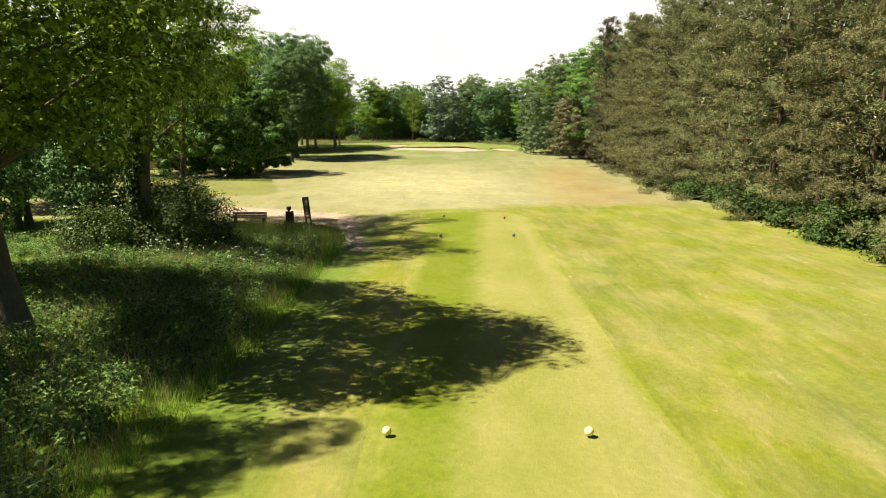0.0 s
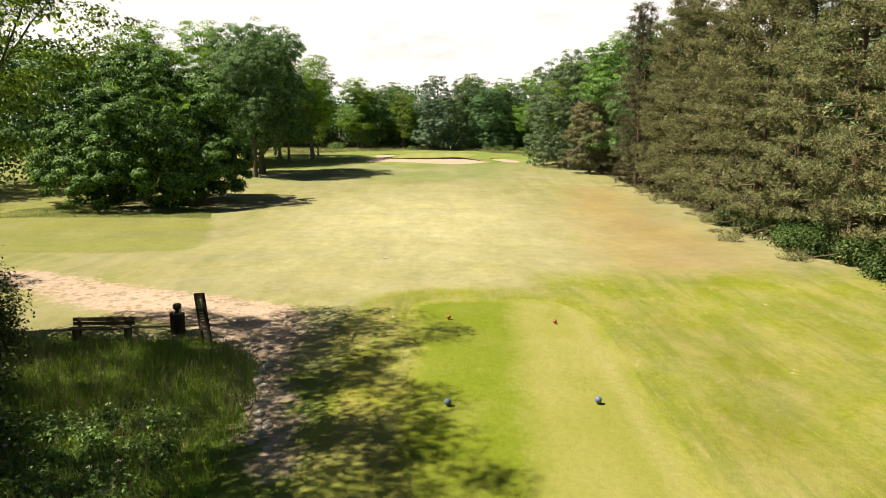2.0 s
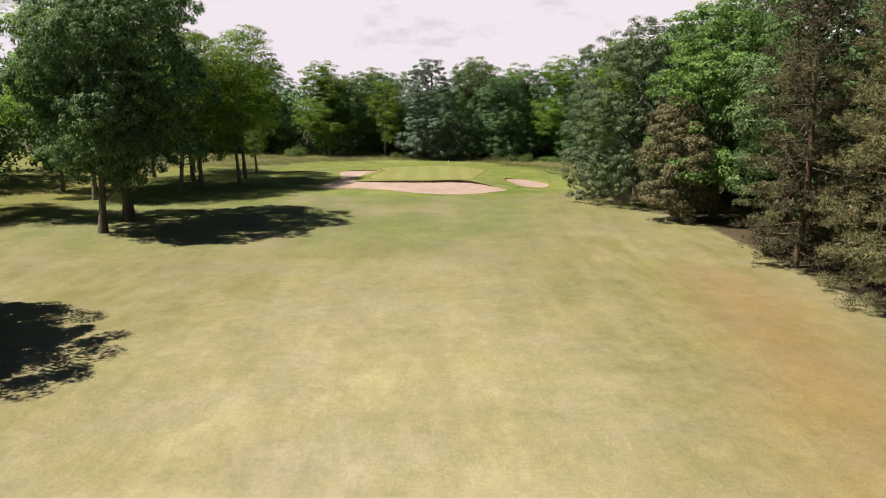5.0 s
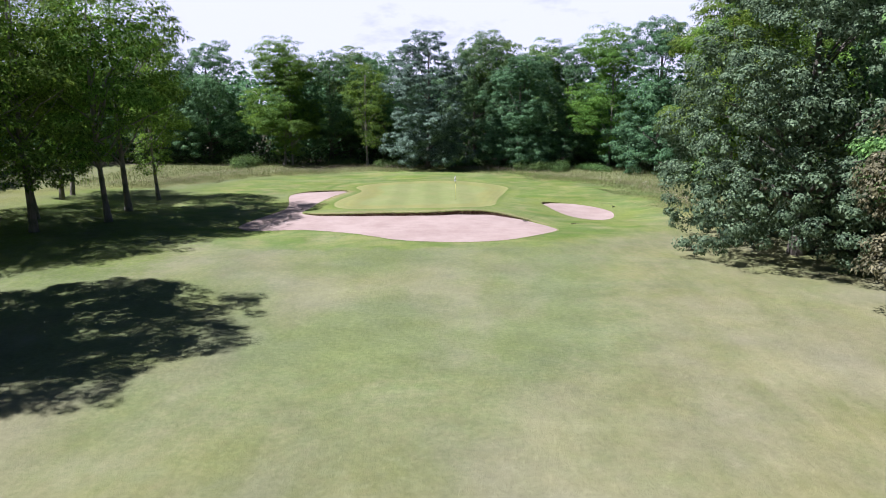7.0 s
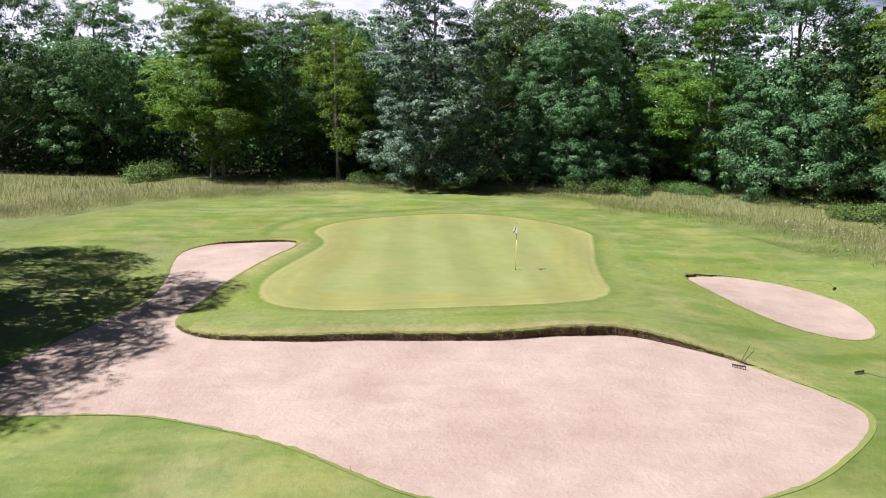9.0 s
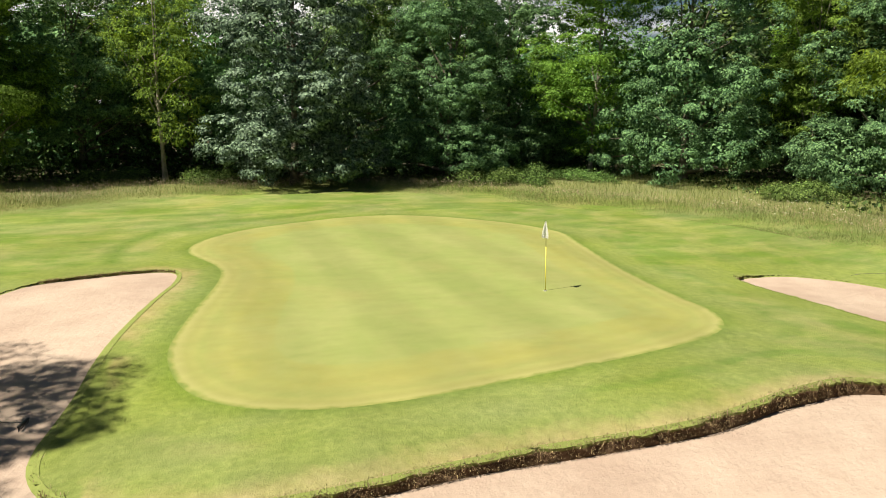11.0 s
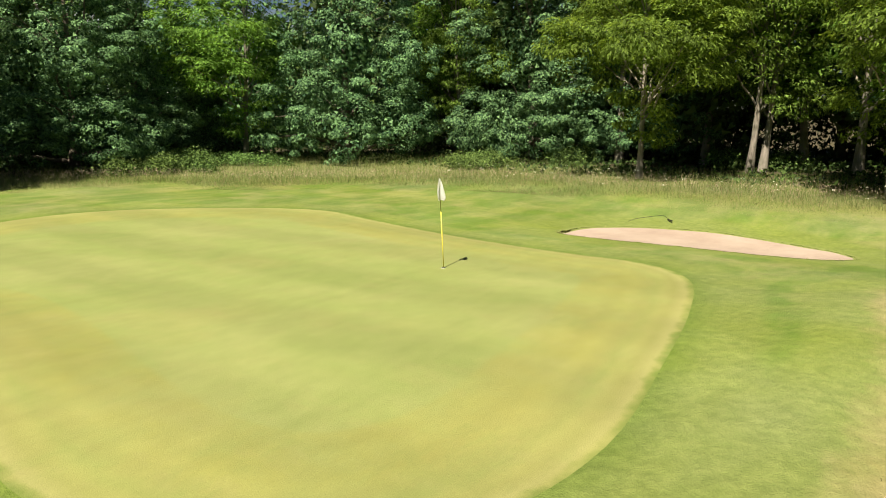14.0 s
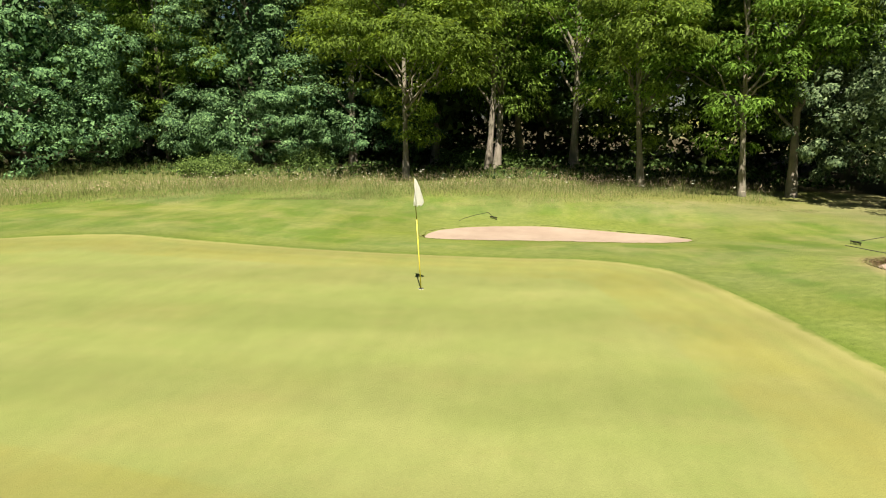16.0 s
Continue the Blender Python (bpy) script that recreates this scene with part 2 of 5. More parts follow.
def green_mat():
    k, blades, clump, broad, col = turf("green_turf", (0.158, 0.188, 0.056), (0.190, 0.206, 0.072), 1.6)
    x = k.nt.nodes.new("ShaderNodeSeparateXYZ")
    k.put(x.inputs["Vector"], k.obj)
    lane = k.math("SINE", k.math("MULTIPLY", k.math("ADD", x.outputs["X"], k.math("MULTIPLY_ADD", k.noise(0.5, 2), 0.5, 0.1)), 2.0))
    ring = k.ramp(k.math("ADD", k.attr("inner"), k.math("MULTIPLY_ADD", k.noise(0.9, 3), 1.6, -0.8)), (0.25, 0.75), (1.0, 0.0))
    col = k.mix(ring, col, (0.196, 0.192, 0.060))
    band = k.math("MULTIPLY", k.ramp(k.attr("inner"), (0.3, 0.0), (0.55, 1.0), (0.95, 0.8), (1.5, 0.0)), k.ramp(k.noise(0.55, 5, 0.65), (0.36, 0.1), (0.6, 0.7)))
    col = k.mix(band, col, (0.186, 0.182, 0.048))
    rings = k.math("MULTIPLY", k.math("SINE", k.math("MULTIPLY_ADD", k.attr("inner"), 26.0, k.math("MULTIPLY", k.noise(0.6, 2), 2.0))), k.ramp(k.attr("inner"), (0.1, 0.5), (1.0, 0.0)))
    col = k.hsv(col, 0.5, 1.0, k.math("MULTIPLY_ADD", rings, 0.09, 1.0))
    edge = k.ramp(k.math("ADD", k.attr("inner"), k.math("MULTIPLY_ADD", k.noise(1.4, 3), 0.16, -0.08)), (0.0, 0.0), (0.22, 0.0), (0.30, 0.3), (0.38, 0.0))
    col = k.mix(edge, col, (0.135, 0.165, 0.044))
    col = k.mix(k.ramp(k.attr("inner"), (0.03, 0.0), (0.07, 0.5), (0.16, 0.0)), col, (0.235, 0.225, 0.090))
    ragged = k.ramp(k.math("ADD", k.attr("inner"), k.math("MULTIPLY_ADD", k.noise(3.2, 4), 0.16, -0.08)), (0.0, 0.9), (0.06, 0.0))
    col = k.mix(ragged, col, (0.100, 0.138, 0.026))
    col = k.mix(k.ramp(k.noise(0.28, 3), (0.5, 0.0), (0.7, 0.35)), col, (0.212, 0.198, 0.068))
    col = k.mix(k.ramp(k.noise(1.5, 6, 0.7, k.scaled(1.0, 0.5, 1.0)), (0.52, 0.0), (0.66, 0.25)), col, (0.208, 0.196, 0.075))
    col = k.mix(k.ramp(k.noise(0.9, 6, 0.7, k.scaled(0.5, 1.0, 1.0)), (0.54, 0.0), (0.68, 0.4)), col, (0.145, 0.174, 0.050))
    col = k.hsv(col, 0.5, 1.0, k.ramp(k.math("MULTIPLY_ADD", lane, 0.5, 0.5), (0.2, 1.03), (0.8, 0.92)))
    col = k.hsv(col, 0.5, 1.0, k.math("MULTIPLY_ADD", blades, 0.3, 0.85))
    col = k.hsv(col, 0.5, 1.0, k.math("MULTIPLY_ADD", k.noise(2.2, 6, 0.7, k.scaled(0.5, 1.0, 1.0)), 0.36, 0.82))
    k.bump(blades, 0.35, 0.02)
    return k.done(col, 0.85, 0, 0.15)


def tee_mat():
    k, blades, clump, broad, col = turf("tee_turf", (0.158, 0.164, 0.034), (0.196, 0.190, 0.058), 1.0)
    x = k.nt.nodes.new("ShaderNodeSeparateXYZ")
    k.put(x.inputs["Vector"], k.obj)
    wob = k.noise(0.8, 3)
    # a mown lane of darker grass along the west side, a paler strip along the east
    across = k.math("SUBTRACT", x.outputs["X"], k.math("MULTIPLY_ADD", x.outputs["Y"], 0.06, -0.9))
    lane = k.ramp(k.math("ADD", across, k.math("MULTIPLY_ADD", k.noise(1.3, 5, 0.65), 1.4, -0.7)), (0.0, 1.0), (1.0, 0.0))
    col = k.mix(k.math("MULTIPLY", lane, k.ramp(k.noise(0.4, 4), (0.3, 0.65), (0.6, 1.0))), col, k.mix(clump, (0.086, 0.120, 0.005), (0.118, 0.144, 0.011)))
    rim = k.ramp(k.math("ADD", k.attr("inner"), k.math("MULTIPLY_ADD", k.noise(1.6, 4), 0.5, -0.25)), (0.0, 1.0), (0.24, 0.0))
    col = k.mix(rim, col, lime_turf(k, clump))
    side = k.math("SUBTRACT", x.outputs["X"], k.math("MULTIPLY_ADD", x.outputs["Y"], 0.021, 3.7))
    strip = k.ramp(k.math("ADD", side, k.math("MULTIPLY_ADD", wob, 0.5, -0.25)), (0.0, 0.0), (0.4, 0.5), (0.5, 0.5), (1.0, 0.0))
    col = k.mix(strip, col, k.mix(clump, (0.200, 0.190, 0.064), (0.226, 0.210, 0.086)))
    col = k.hsv(col, 0.5, 1.0, k.math("MULTIPLY_ADD", blades, 0.5, 0.75))
    col = k.hsv(col, 0.5, 1.0, k.math("MULTIPLY_ADD", clump, 0.4, 0.8))
    k.bump(k.math("ADD", k.math("MULTIPLY", blades, 0.5), k.math("ADD", clump, k.noise(1.7, 6, 0.7, k.scaled(1.0, 0.7, 1.0)))), 0.6, 0.045)
    return k.done(col, 0.9, 0, 0.12)


def sand_mat():
    k = Mat("bunker_sand")
    grain = k.noise(55, 3, 0.7)
    raked = k.noise(2.6, 4, 0.6, k.scaled(0.3, 1.0, 1.0))
    col = k.mix(k.ramp(k.noise(0.5, 5, 0.65), (0.35, 0.0), (0.65, 1.0)), (0.270, 0.206, 0.164), (0.330, 0.264, 0.212))
    col = k.mix(k.ramp(k.noise(1.8, 6, 0.72), (0.56, 0.0), (0.72, 0.3)), col, (0.225, 0.160, 0.118))
    col = k.hsv(col, 0.5, 1.0, k.math("MULTIPLY_ADD", grain, 0.26, 0.87))
    col = k.hsv(col, 0.5, 1.0, k.math("MULTIPLY_ADD", raked, 0.16, 0.92))
    k.bump(k.math("ADD", k.math("MULTIPLY", grain, 0.25), k.math("ADD", raked, k.noise(7, 4, 0.6))), 0.6, 0.06)
    return k.done(col, 0.95, 0, 0.1)


def plain_mat(name, a, b, scale=6.0, rough=0.6, metal=0.0, bump=0.2):
    k = Mat(name)
    n = k.noise(scale, 5, 0.6)
    k.bump(n, bump, 0.01)
    return k.done(k.mix(n, a, b), rough, metal)


M_GROUND, M_GREEN, M_TEE, M_SAND = ground_mat(), green_mat(), tee_mat(), sand_mat()
def lip_mat():
    """Cut edge: dark soil where it is deep, dry turf where it is shallow."""
    k = Mat("bunker_lip_soil")
    n = k.noise(14, 5, 0.65)
    col = k.mix(n, (0.045, 0.028, 0.016), (0.15, 0.098, 0.06))
    shallow = k.ramp(k.math("ADD", k.attr("cut"), k.math("MULTIPLY_ADD", k.noise(3, 4), 0.08, -0.04)), (0.10, 1.0), (0.19, 0.0))
    col = k.mix(shallow, col, k.mix(n, (0.110, 0.145, 0.032), (0.180, 0.195, 0.062)))
    k.bump(n, 1.0, 0.02)
    return k.done(col, 0.95, 0, 0.1)


M_SOIL = lip_mat()
M_BARK = bark_mat("grey_bark", (0.055, 0.045, 0.034), (0.17, 0.145, 0.115))
M_BARK_PALE = bark_mat("pale_ridged_bark", (0.09, 0.076, 0.062), (0.36, 0.32, 0.27))
M_BARK_PINE = bark_mat("pine_bark", (0.05, 0.036, 0.026), (0.16, 0.11, 0.075))
M_TWIG = bark_mat("dead_twigs", (0.16, 0.125, 0.09), (0.32, 0.26, 0.20))
M_BROAD = leaf_mat("broad_leaves", (0.038, 0.090, 0.038), (0.152, 0.255, 0.098), 0.5, 0.6, 0.25, vary=(0.8, 1.35))
# darker copy of the broad leaves, shade put into the colour
M_BROAD_SHADED = leaf_mat("shaded_broad_leaves", (0.030, 0.074, 0.032), (0.125, 0.208, 0.084), 0.3, 0.6, 0.25, vary=(0.75, 1.35))
M_MAPLE = leaf_mat("maple_leaves", (0.008, 0.030, 0.007), (0.090, 0.164, 0.032), 0.15, 0.5, 0.3)
M_WHITEBEAM = leaf_mat("whitebeam_leaves", (0.036, 0.080, 0.034), (0.146, 0.212, 0.106), 0.22, 0.5, 0.35, vary=(0.7, 1.35))
M_ROBIN = leaf_mat("locust_leaves", (0.082, 0.152, 0.020), (0.176, 0.284, 0.052), 0.85, 0.6, 0.25)
M_SILVER = leaf_mat("silver_leaves", (0.022, 0.056, 0.038), (0.172, 0.250, 0.164), 0.25, 0.55, 0.35)
M_OLIVE = leaf_mat("olive_leaves", (0.060, 0.120, 0.028), (0.180, 0.275, 0.075), 0.6, 0.6, 0.25, vary=(0.8, 1.35))
M_BRONZE = leaf_mat("bronze_leaves", (0.088, 0.088, 0.040), (0.172, 0.160, 0.080), 0.25)
M_NEEDLE = leaf_mat("pine_needles", (0.080, 0.096, 0.042), (0.196, 0.204, 0.092), 0.2, 0.7, 0.15, (0.24, 0.20, 0.11), vary=(0.75, 1.15))
M_SPRUCE = leaf_mat("spruce_needles", (0.042, 0.048, 0.024), (0.105, 0.098, 0.054), 0.15, 0.6, 0.2)
M_FIELD = leaf_mat("field_maple_leaves", (0.078, 0.148, 0.024), (0.200, 0.305, 0.064), 0.75, 0.6, 0.25)
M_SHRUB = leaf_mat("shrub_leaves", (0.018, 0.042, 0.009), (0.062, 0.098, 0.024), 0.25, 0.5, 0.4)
M_ELDER = leaf_mat("elder_leaves", (0.024, 0.056, 0.013), (0.105, 0.160, 0.042), 0.3, 0.5, 0.4)
M_HERB = leaf_mat("nettle_leaves", (0.038, 0.090, 0.020), (0.150, 0.230, 0.064), 0.45, 0.6, 0.3)
M_BLADE = leaf_mat("long_grass_blades", (0.120, 0.170, 0.045), (0.160, 0.200, 0.066), 0.45, 0.6, 0.2, (0.24, 0.22, 0.11))
M_BED = leaf_mat("bed_grass_blades", (0.090, 0.200, 0.025), (0.180, 0.315, 0.046), 0.85, 0.6, 0.2, (0.28, 0.30, 0.11))
M_STRAW = leaf_mat("seeding_grass", (0.29, 0.29, 0.13), (0.28, 0.26, 0.135), 0.5, 0.7, 0.2, (0.38, 0.28, 0.20))
M_SEED = leaf_mat("seed_heads", (0.36, 0.27, 0.21), (0.34, 0.265, 0.20), 0.4, 0.8, 0.1)
M_BRISTLE = leaf_mat("dead_turf_bristle", (0.13, 0.09, 0.05), (0.17, 0.125, 0.07), 0.2, 0.8, 0.1, (0.33, 0.26, 0.14))
M_STONE = plain_mat("pale_stone", (0.30, 0.27, 0.23), (0.48, 0.44, 0.39), 7, 0.85, 0, 0.6)
M_BLOOM = plain_mat("cream_blossom", (0.62, 0.62, 0.48), (0.8, 0.8, 0.68), 20)
M_WOOD = plain_mat("weathered_timber", (0.075, 0.05, 0.032), (0.17, 0.12, 0.08), 9, 0.85, 0, 0.8)
M_WOOD_DARK = plain_mat("dark_stained_timber", (0.03, 0.022, 0.015), (0.075, 0.055, 0.038), 9, 0.8, 0, 0.8)
M_PANEL = plain_mat("faded_sign_board", (0.30, 0.27, 0.22), (0.42, 0.38, 0.31), 8, 0.6)
M_METAL = plain_mat("dark_metal", (0.03, 0.03, 0.03), (0.07, 0.07, 0.065), 20, 0.45, 0.7)
def cloth_mat():
    """Thin white cloth that lets the sun through."""
    k = Mat("white_cloth")
    k.done(k.mix(k.noise(9, 3), (0.80, 0.80, 0.78), (0.86, 0.86, 0.85)), 0.85, 0, 0.1)
    tr = k.nt.nodes.new("ShaderNodeBsdfTranslucent")
    tr.inputs["Color"].default_value = (0.85, 0.85, 0.83, 1)
    both = k.nt.nodes.new("ShaderNodeMixShader")
    both.inputs["Fac"].default_value = 0.5
    k.nt.links.new(k.b.outputs["BSDF"], both.inputs[1])
    k.nt.links.new(tr.outputs["BSDF"], both.inputs[2])
    k.nt.links.new(both.outputs["Shader"], k.out.inputs["Surface"])
    return k.m


M_WHITE = cloth_mat()
M_WHITEP = plain_mat("white_plastic", (0.72, 0.72, 0.68), (0.8, 0.8, 0.77), 12, 0.35)
M_YELLOW = plain_mat("yellow_lacquer", (0.62, 0.53, 0.06), (0.7, 0.6, 0.09), 12, 0.35)
M_YBALL = plain_mat("yellow_marker_paint", (0.72, 0.66, 0.28), (0.78, 0.72, 0.36), 12, 0.35)
M_CANE = plain_mat("olive_lacquer", (0.20, 0.18, 0.05), (0.28, 0.25, 0.08), 12, 0.5)
M_BLUE = plain_mat("blue_marker_paint", (0.07, 0.11, 0.17), (0.11, 0.16, 0.23), 12, 0.35)
M_RED = plain_mat("red_marker_paint", (0.22, 0.05, 0.025), (0.30, 0.07, 0.035), 12, 0.35)
M_CUP_SHADE = plain_mat("cup_shade_paint", (0.02, 0.02, 0.02), (0.04, 0.04, 0.04), 9, 0.8)


# ---- ground ----
from mathutils.geometry import delaunay_2d_cdt


def ter(x, y):
    """Height of the turf."""
    x, y = np.asarray(x, float), np.asarray(y, float)
    z = np.interp(y, [-20, 0, 40, 54, 60, 75, 110, 137, 150, 160, 168, 176, 190, 205, 240],
                  [0, 0, 0, 0.02, -0.12, -0.3, -0.3, 0.3, 0.72, 1.18, 1.38, 1.42, 1.42, 1.65, 2.0])
    z = z - 0.85 * np.exp(-((x - 15) / 5.5) ** 2 - ((y - 168) / 9.0) ** 2)          # hollow by the small bunker
    z = z + 0.07 * np.exp(-((x - 1) / 6.0) ** 2 - ((y - 173) / 7.0) ** 2)          # crown of the green
    z = z + 0.09 * np.exp(-((x - 3) / 4.0) ** 2 - ((y - 166.5) / 2.4) ** 2)          # raised front of the green
    z = z + 0.36 * np.exp(-((x + 1) / 8.5) ** 4 - ((y - 162.2) / 1.9) ** 2)          # swell above the long bunker
    z = z - 0.33 * np.exp(-((x + 13.5) / 3.2) ** 2 - ((y - 167) / 11.0) ** 2)         # fall into the back bunker
    z = z - 0.25 * np.clip((np.abs(x - 2) - 4.5) / 4.0, 0, 1) * np.clip((y + 10) / 10, 0, 1) * np.clip((60 - y) / 8, 0, 1)   # tee stands proud
    z = z + 0.10 * np.sin(x * 0.21 + 1.0) * np.sin(y * 0.17) + 0.05 * np.sin(x * 0.5) * np.sin(y * 0.43 + 2)
    return z


def loop(ctrl, per=7):
    """A closed smooth outline through a few corner places."""
    c = np.array(ctrl, float)
    out = []
    for i in range(len(c)):
        p0, p1, p2, p3 = c[i - 1], c[i], c[(i + 1) % len(c)], c[(i + 2) % len(c)]
        for s in np.arange(per) / per:
            out.append(0.5 * (2 * p1 + (p2 - p0) * s + (2 * p0 - 5 * p1 + 4 * p2 - p3) * s * s + (3 * p1 - p0 - 3 * p2 + p3) * s ** 3))
    return np.array(out)


def seg_dist(px, py, poly, closed=True):
    """Distance from places to an outline or a line."""
    q = np.roll(poly, -1, 0) if closed else poly[1:]
    p = poly if closed else poly[:-1]
    best = np.full(px.shape, 1e9)
    for (ax, ay), (bx, by) in zip(p, q):
        dx, dy = bx - ax, by - ay
        s = np.clip(((px - ax) * dx + (py - ay) * dy) / (dx * dx + dy * dy + 1e-12), 0, 1)
        best = np.minimum(best, (px - ax - s * dx) ** 2 + (py - ay - s * dy) ** 2)
    return np.sqrt(best)


def within(px, py, poly):
    hit = np.zeros(px.shape, bool)
    for (ax, ay), (bx, by) in zip(poly, np.roll(poly, -1, 0)):
        if ay != by:
            hit ^= ((ay > py) != (by > py)) & (px < (bx - ax) * (py - ay) / (by - ay) + ax)
    return hit


def inside(px, py, poly):
    """Signed distance, positive inside."""
    return np.where(within(px, py, poly), 1.0, -1.0) * seg_dist(px, py, poly)


GREEN = loop([(-7.7, 180.5), (-6.8, 177.2), (-6.9, 174.8), (-7.9, 170.8), (-8.3, 168.3), (-7.8, 166.0), (-6.3, 164.6), (-4.2, 164.1), (-1, 164.5), (2, 165.05),
              (4.6, 165.85), (5.85, 167.3), (6.2, 169.6), (6.8, 173.2), (7.9, 178), (8.3, 181), (6.6, 184.7), (3.5, 187), (-0.3, 187.6), (-4.2, 186), (-6.8, 183.4)], 6)
LONG_BUNKER = loop([(-13.4, 173.4), (-13.4, 175.3), (-12.3, 176.9), (-10.4, 177.3), (-8.3, 177.1), (-8.0, 175.4), (-8.7, 172.8), (-9.5, 169.6), (-9.9, 166.5),
                    (-10.2, 164.2), (-9.7, 162.7), (-8.6, 161.7), (-6.5, 161.35), (-3.3, 161.45), (0.3, 161.35), (3.0, 161.8), (4.8, 161.9), (7.0, 160.7), (8.4, 159.2),
                    (9.6, 156.4), (7.3, 153.8), (4.8, 152.5), (1.2, 152.1), (-2.1, 152.6), (-5.3, 154.9), (-8.8, 156.4), (-12.6, 156.8), (-14.2, 158.3), (-14.2, 160.3),
                    (-13.4, 163.6), (-12.4, 166.8), (-12.7, 170)], 6)
SMALL_BUNKER = loop([(10.6, 171.9), (12.4, 172.45), (13.9, 172.15), (15.2, 171.3), (16.2, 169.8), (16.55, 168.2), (16.1, 166.0), (15.0, 164.2), (13.5, 163.4), (12.1, 164.2), (11.2, 166.0), (10.6, 169.0)], 7)
TEE = loop([(-1.5, 53), (-1.5, 44), (-1.5, 30), (-1.6, 16), (-1.6, 2), (0, -3), (4, -3), (5.0, 2), (5.1, 14), (5.4, 28), (5.7, 40), (6.0, 50), (4.6, 53.8), (1.6, 54)], 5)
BED = [(-5, -6.6), (12, -6.3), (20, -5.8), (33, -5.6), (41, -5.8), (45, -6.3), (47.2, -7.4), (48.2, -8.6)]      # long-grass bed's edge: y, x
TRACK = np.array([(-24, 60), (-17.5, 56.5), (-12, 54.0), (-8.6, 52.0), (-7.1, 47.8), (-6.1, 44), (-5.0, 40.5), (-4.4, 38)], float)
SEMI = loop([(-30, 68), (-19.5, 67.2), (-16.7, 68.4), (-17.7, 76), (-20, 84), (-22.5, 91), (-30, 93), (-40, 90), (-40, 72)], 4)
DRY = loop([(10, 57), (17, 60), (20, 76), (20, 95), (22.5, 112), (18, 118), (14, 104), (10, 88), (8, 72)], 4)
MEADOW = loop([(-60, 176), (-32, 178.5), (-25, 182.5), (-20, 192.0), (-13.5, 194.3), (-8.0, 197.6), (-3.2, 197.6), (4.0, 196), (8.6, 193.5), (13.2, 187.5), (17.2, 181), (18.6, 174), (19.2, 168), (19.8, 162), (20.5, 156), (40, 148),
               (60, 175), (55, 215), (0, 230), (-60, 225)], 4)


def bed_x(y):
    return np.interp(y, [b[0] for b in BED], [b[1] for b in BED])


def sand_z(x, y):
    """Height of the sand: shallow, deeper below the cut lips."""
    x, y = np.asarray(x, float), np.asarray(y, float)
    swell = (0.22 + 0.085 * np.clip((x + 2) / 6, 0, 1)) * np.exp(-((x + 1) / 8.5) ** 4 - ((y - 162.2) / 1.9) ** 2)
    deep = 0.025 + 0.06 * np.exp(-((x - 2.0) / 8.0) ** 4 - ((y - 161.5) / 3.0) ** 2) + 0.10 * np.exp(-((x + 10.5) / 3.0) ** 2 - ((y - 177.5) / 2.0) ** 2)
    deep = deep + 0.17 * np.exp(-((x - 10.7) / 1.5) ** 2 - ((y - 171.8) / 1.6) ** 2)
    return ter(x, y) - swell - deep + 0.015 * np.sin(x * 2.1) * np.sin(y * 1.7)


rng = np.random.default_rng(5)


def lattice(x0, x1, y0, y1, step):
    gx, gy = np.meshgrid(np.arange(x0, x1, step), np.arange(y0, y1, step))
    p = np.stack([gx.ravel(), gy.ravel()], 1)
    return p + rng.uniform(-0.25, 0.25, p.shape) * step


def build_ground():
    zones = [(-11, 11, 161, 190, 0.42), (-30, 32, 138, 205, 0.85), (-12, 12, -4, 60, 0.75), (-34, 30, -10, 140, 1.5), (-80, 80, -60, 260, 5.0), (-400, 400, -300, 600, 40.0), (-2400, 2400, -2200, 2600, 300.0)]
    pts = []
    for i, (x0, x1, y0, y1, step) in enumerate(zones):
        p = lattice(x0, x1, y0, y1, step)
        for x2, x3, y2, y3, _ in zones[:i]:
            p = p[~((p[:, 0] > x2) & (p[:, 0] < x3) & (p[:, 1] > y2) & (p[:, 1] < y3))]
        pts.append(p)
    pts = np.concatenate(pts)
    lines = [GREEN, LONG_BUNKER, SMALL_BUNKER, TEE]
    for l in lines:
        near = (np.abs(pts[:, 0]) < 40)
        d = np.full(len(pts), 9.0)
        d[near] = seg_dist(pts[near, 0], pts[near, 1], l)
        pts = pts[d > 0.22]
    edges, base = [], len(pts)
    for l in lines:
        edges += [(base + i, base + (i + 1) % len(l)) for i in range(len(l))]
        pts, base = np.concatenate([pts, l]), base + len(l)
    v, _, f, *_ = delaunay_2d_cdt([Vector(p) for p in pts], edges, [], 0, 1e-4)
    v = np.array([(p.x, p.y) for p in v])
    f = np.array([t for t in f if len(t) == 3])
    c = v[f].mean(1)
    near = (np.abs(c[:, 0]) < 40) & (c[:, 1] > -10) & (c[:, 1] < 200)
    zone = np.zeros(len(f), int)
    for k, l in enumerate(lines, 1):
        m = np.zeros(len(f), bool)
        m[near] = within(c[near, 0], c[near, 1], l)
        zone[m] = k
    return v, f, zone


def sheet(name, v, f, z, material):
    used, back = np.unique(f, return_inverse=True)
    me = bpy.data.meshes.new(name)
    me.from_pydata(np.c_[v[used], z[used]].tolist(), [], back.reshape(-1, 3).tolist())
    me.materials.append(material)
    me.polygons.foreach_set("use_smooth", np.ones(len(f), bool))
    me.update()
    return new(name, me), used


def paint(ob, **masks):
    for key, values in masks.items():
        ob.data.attributes.new(key, "FLOAT", "POINT").data.foreach_set("value", np.asarray(values, np.float32))


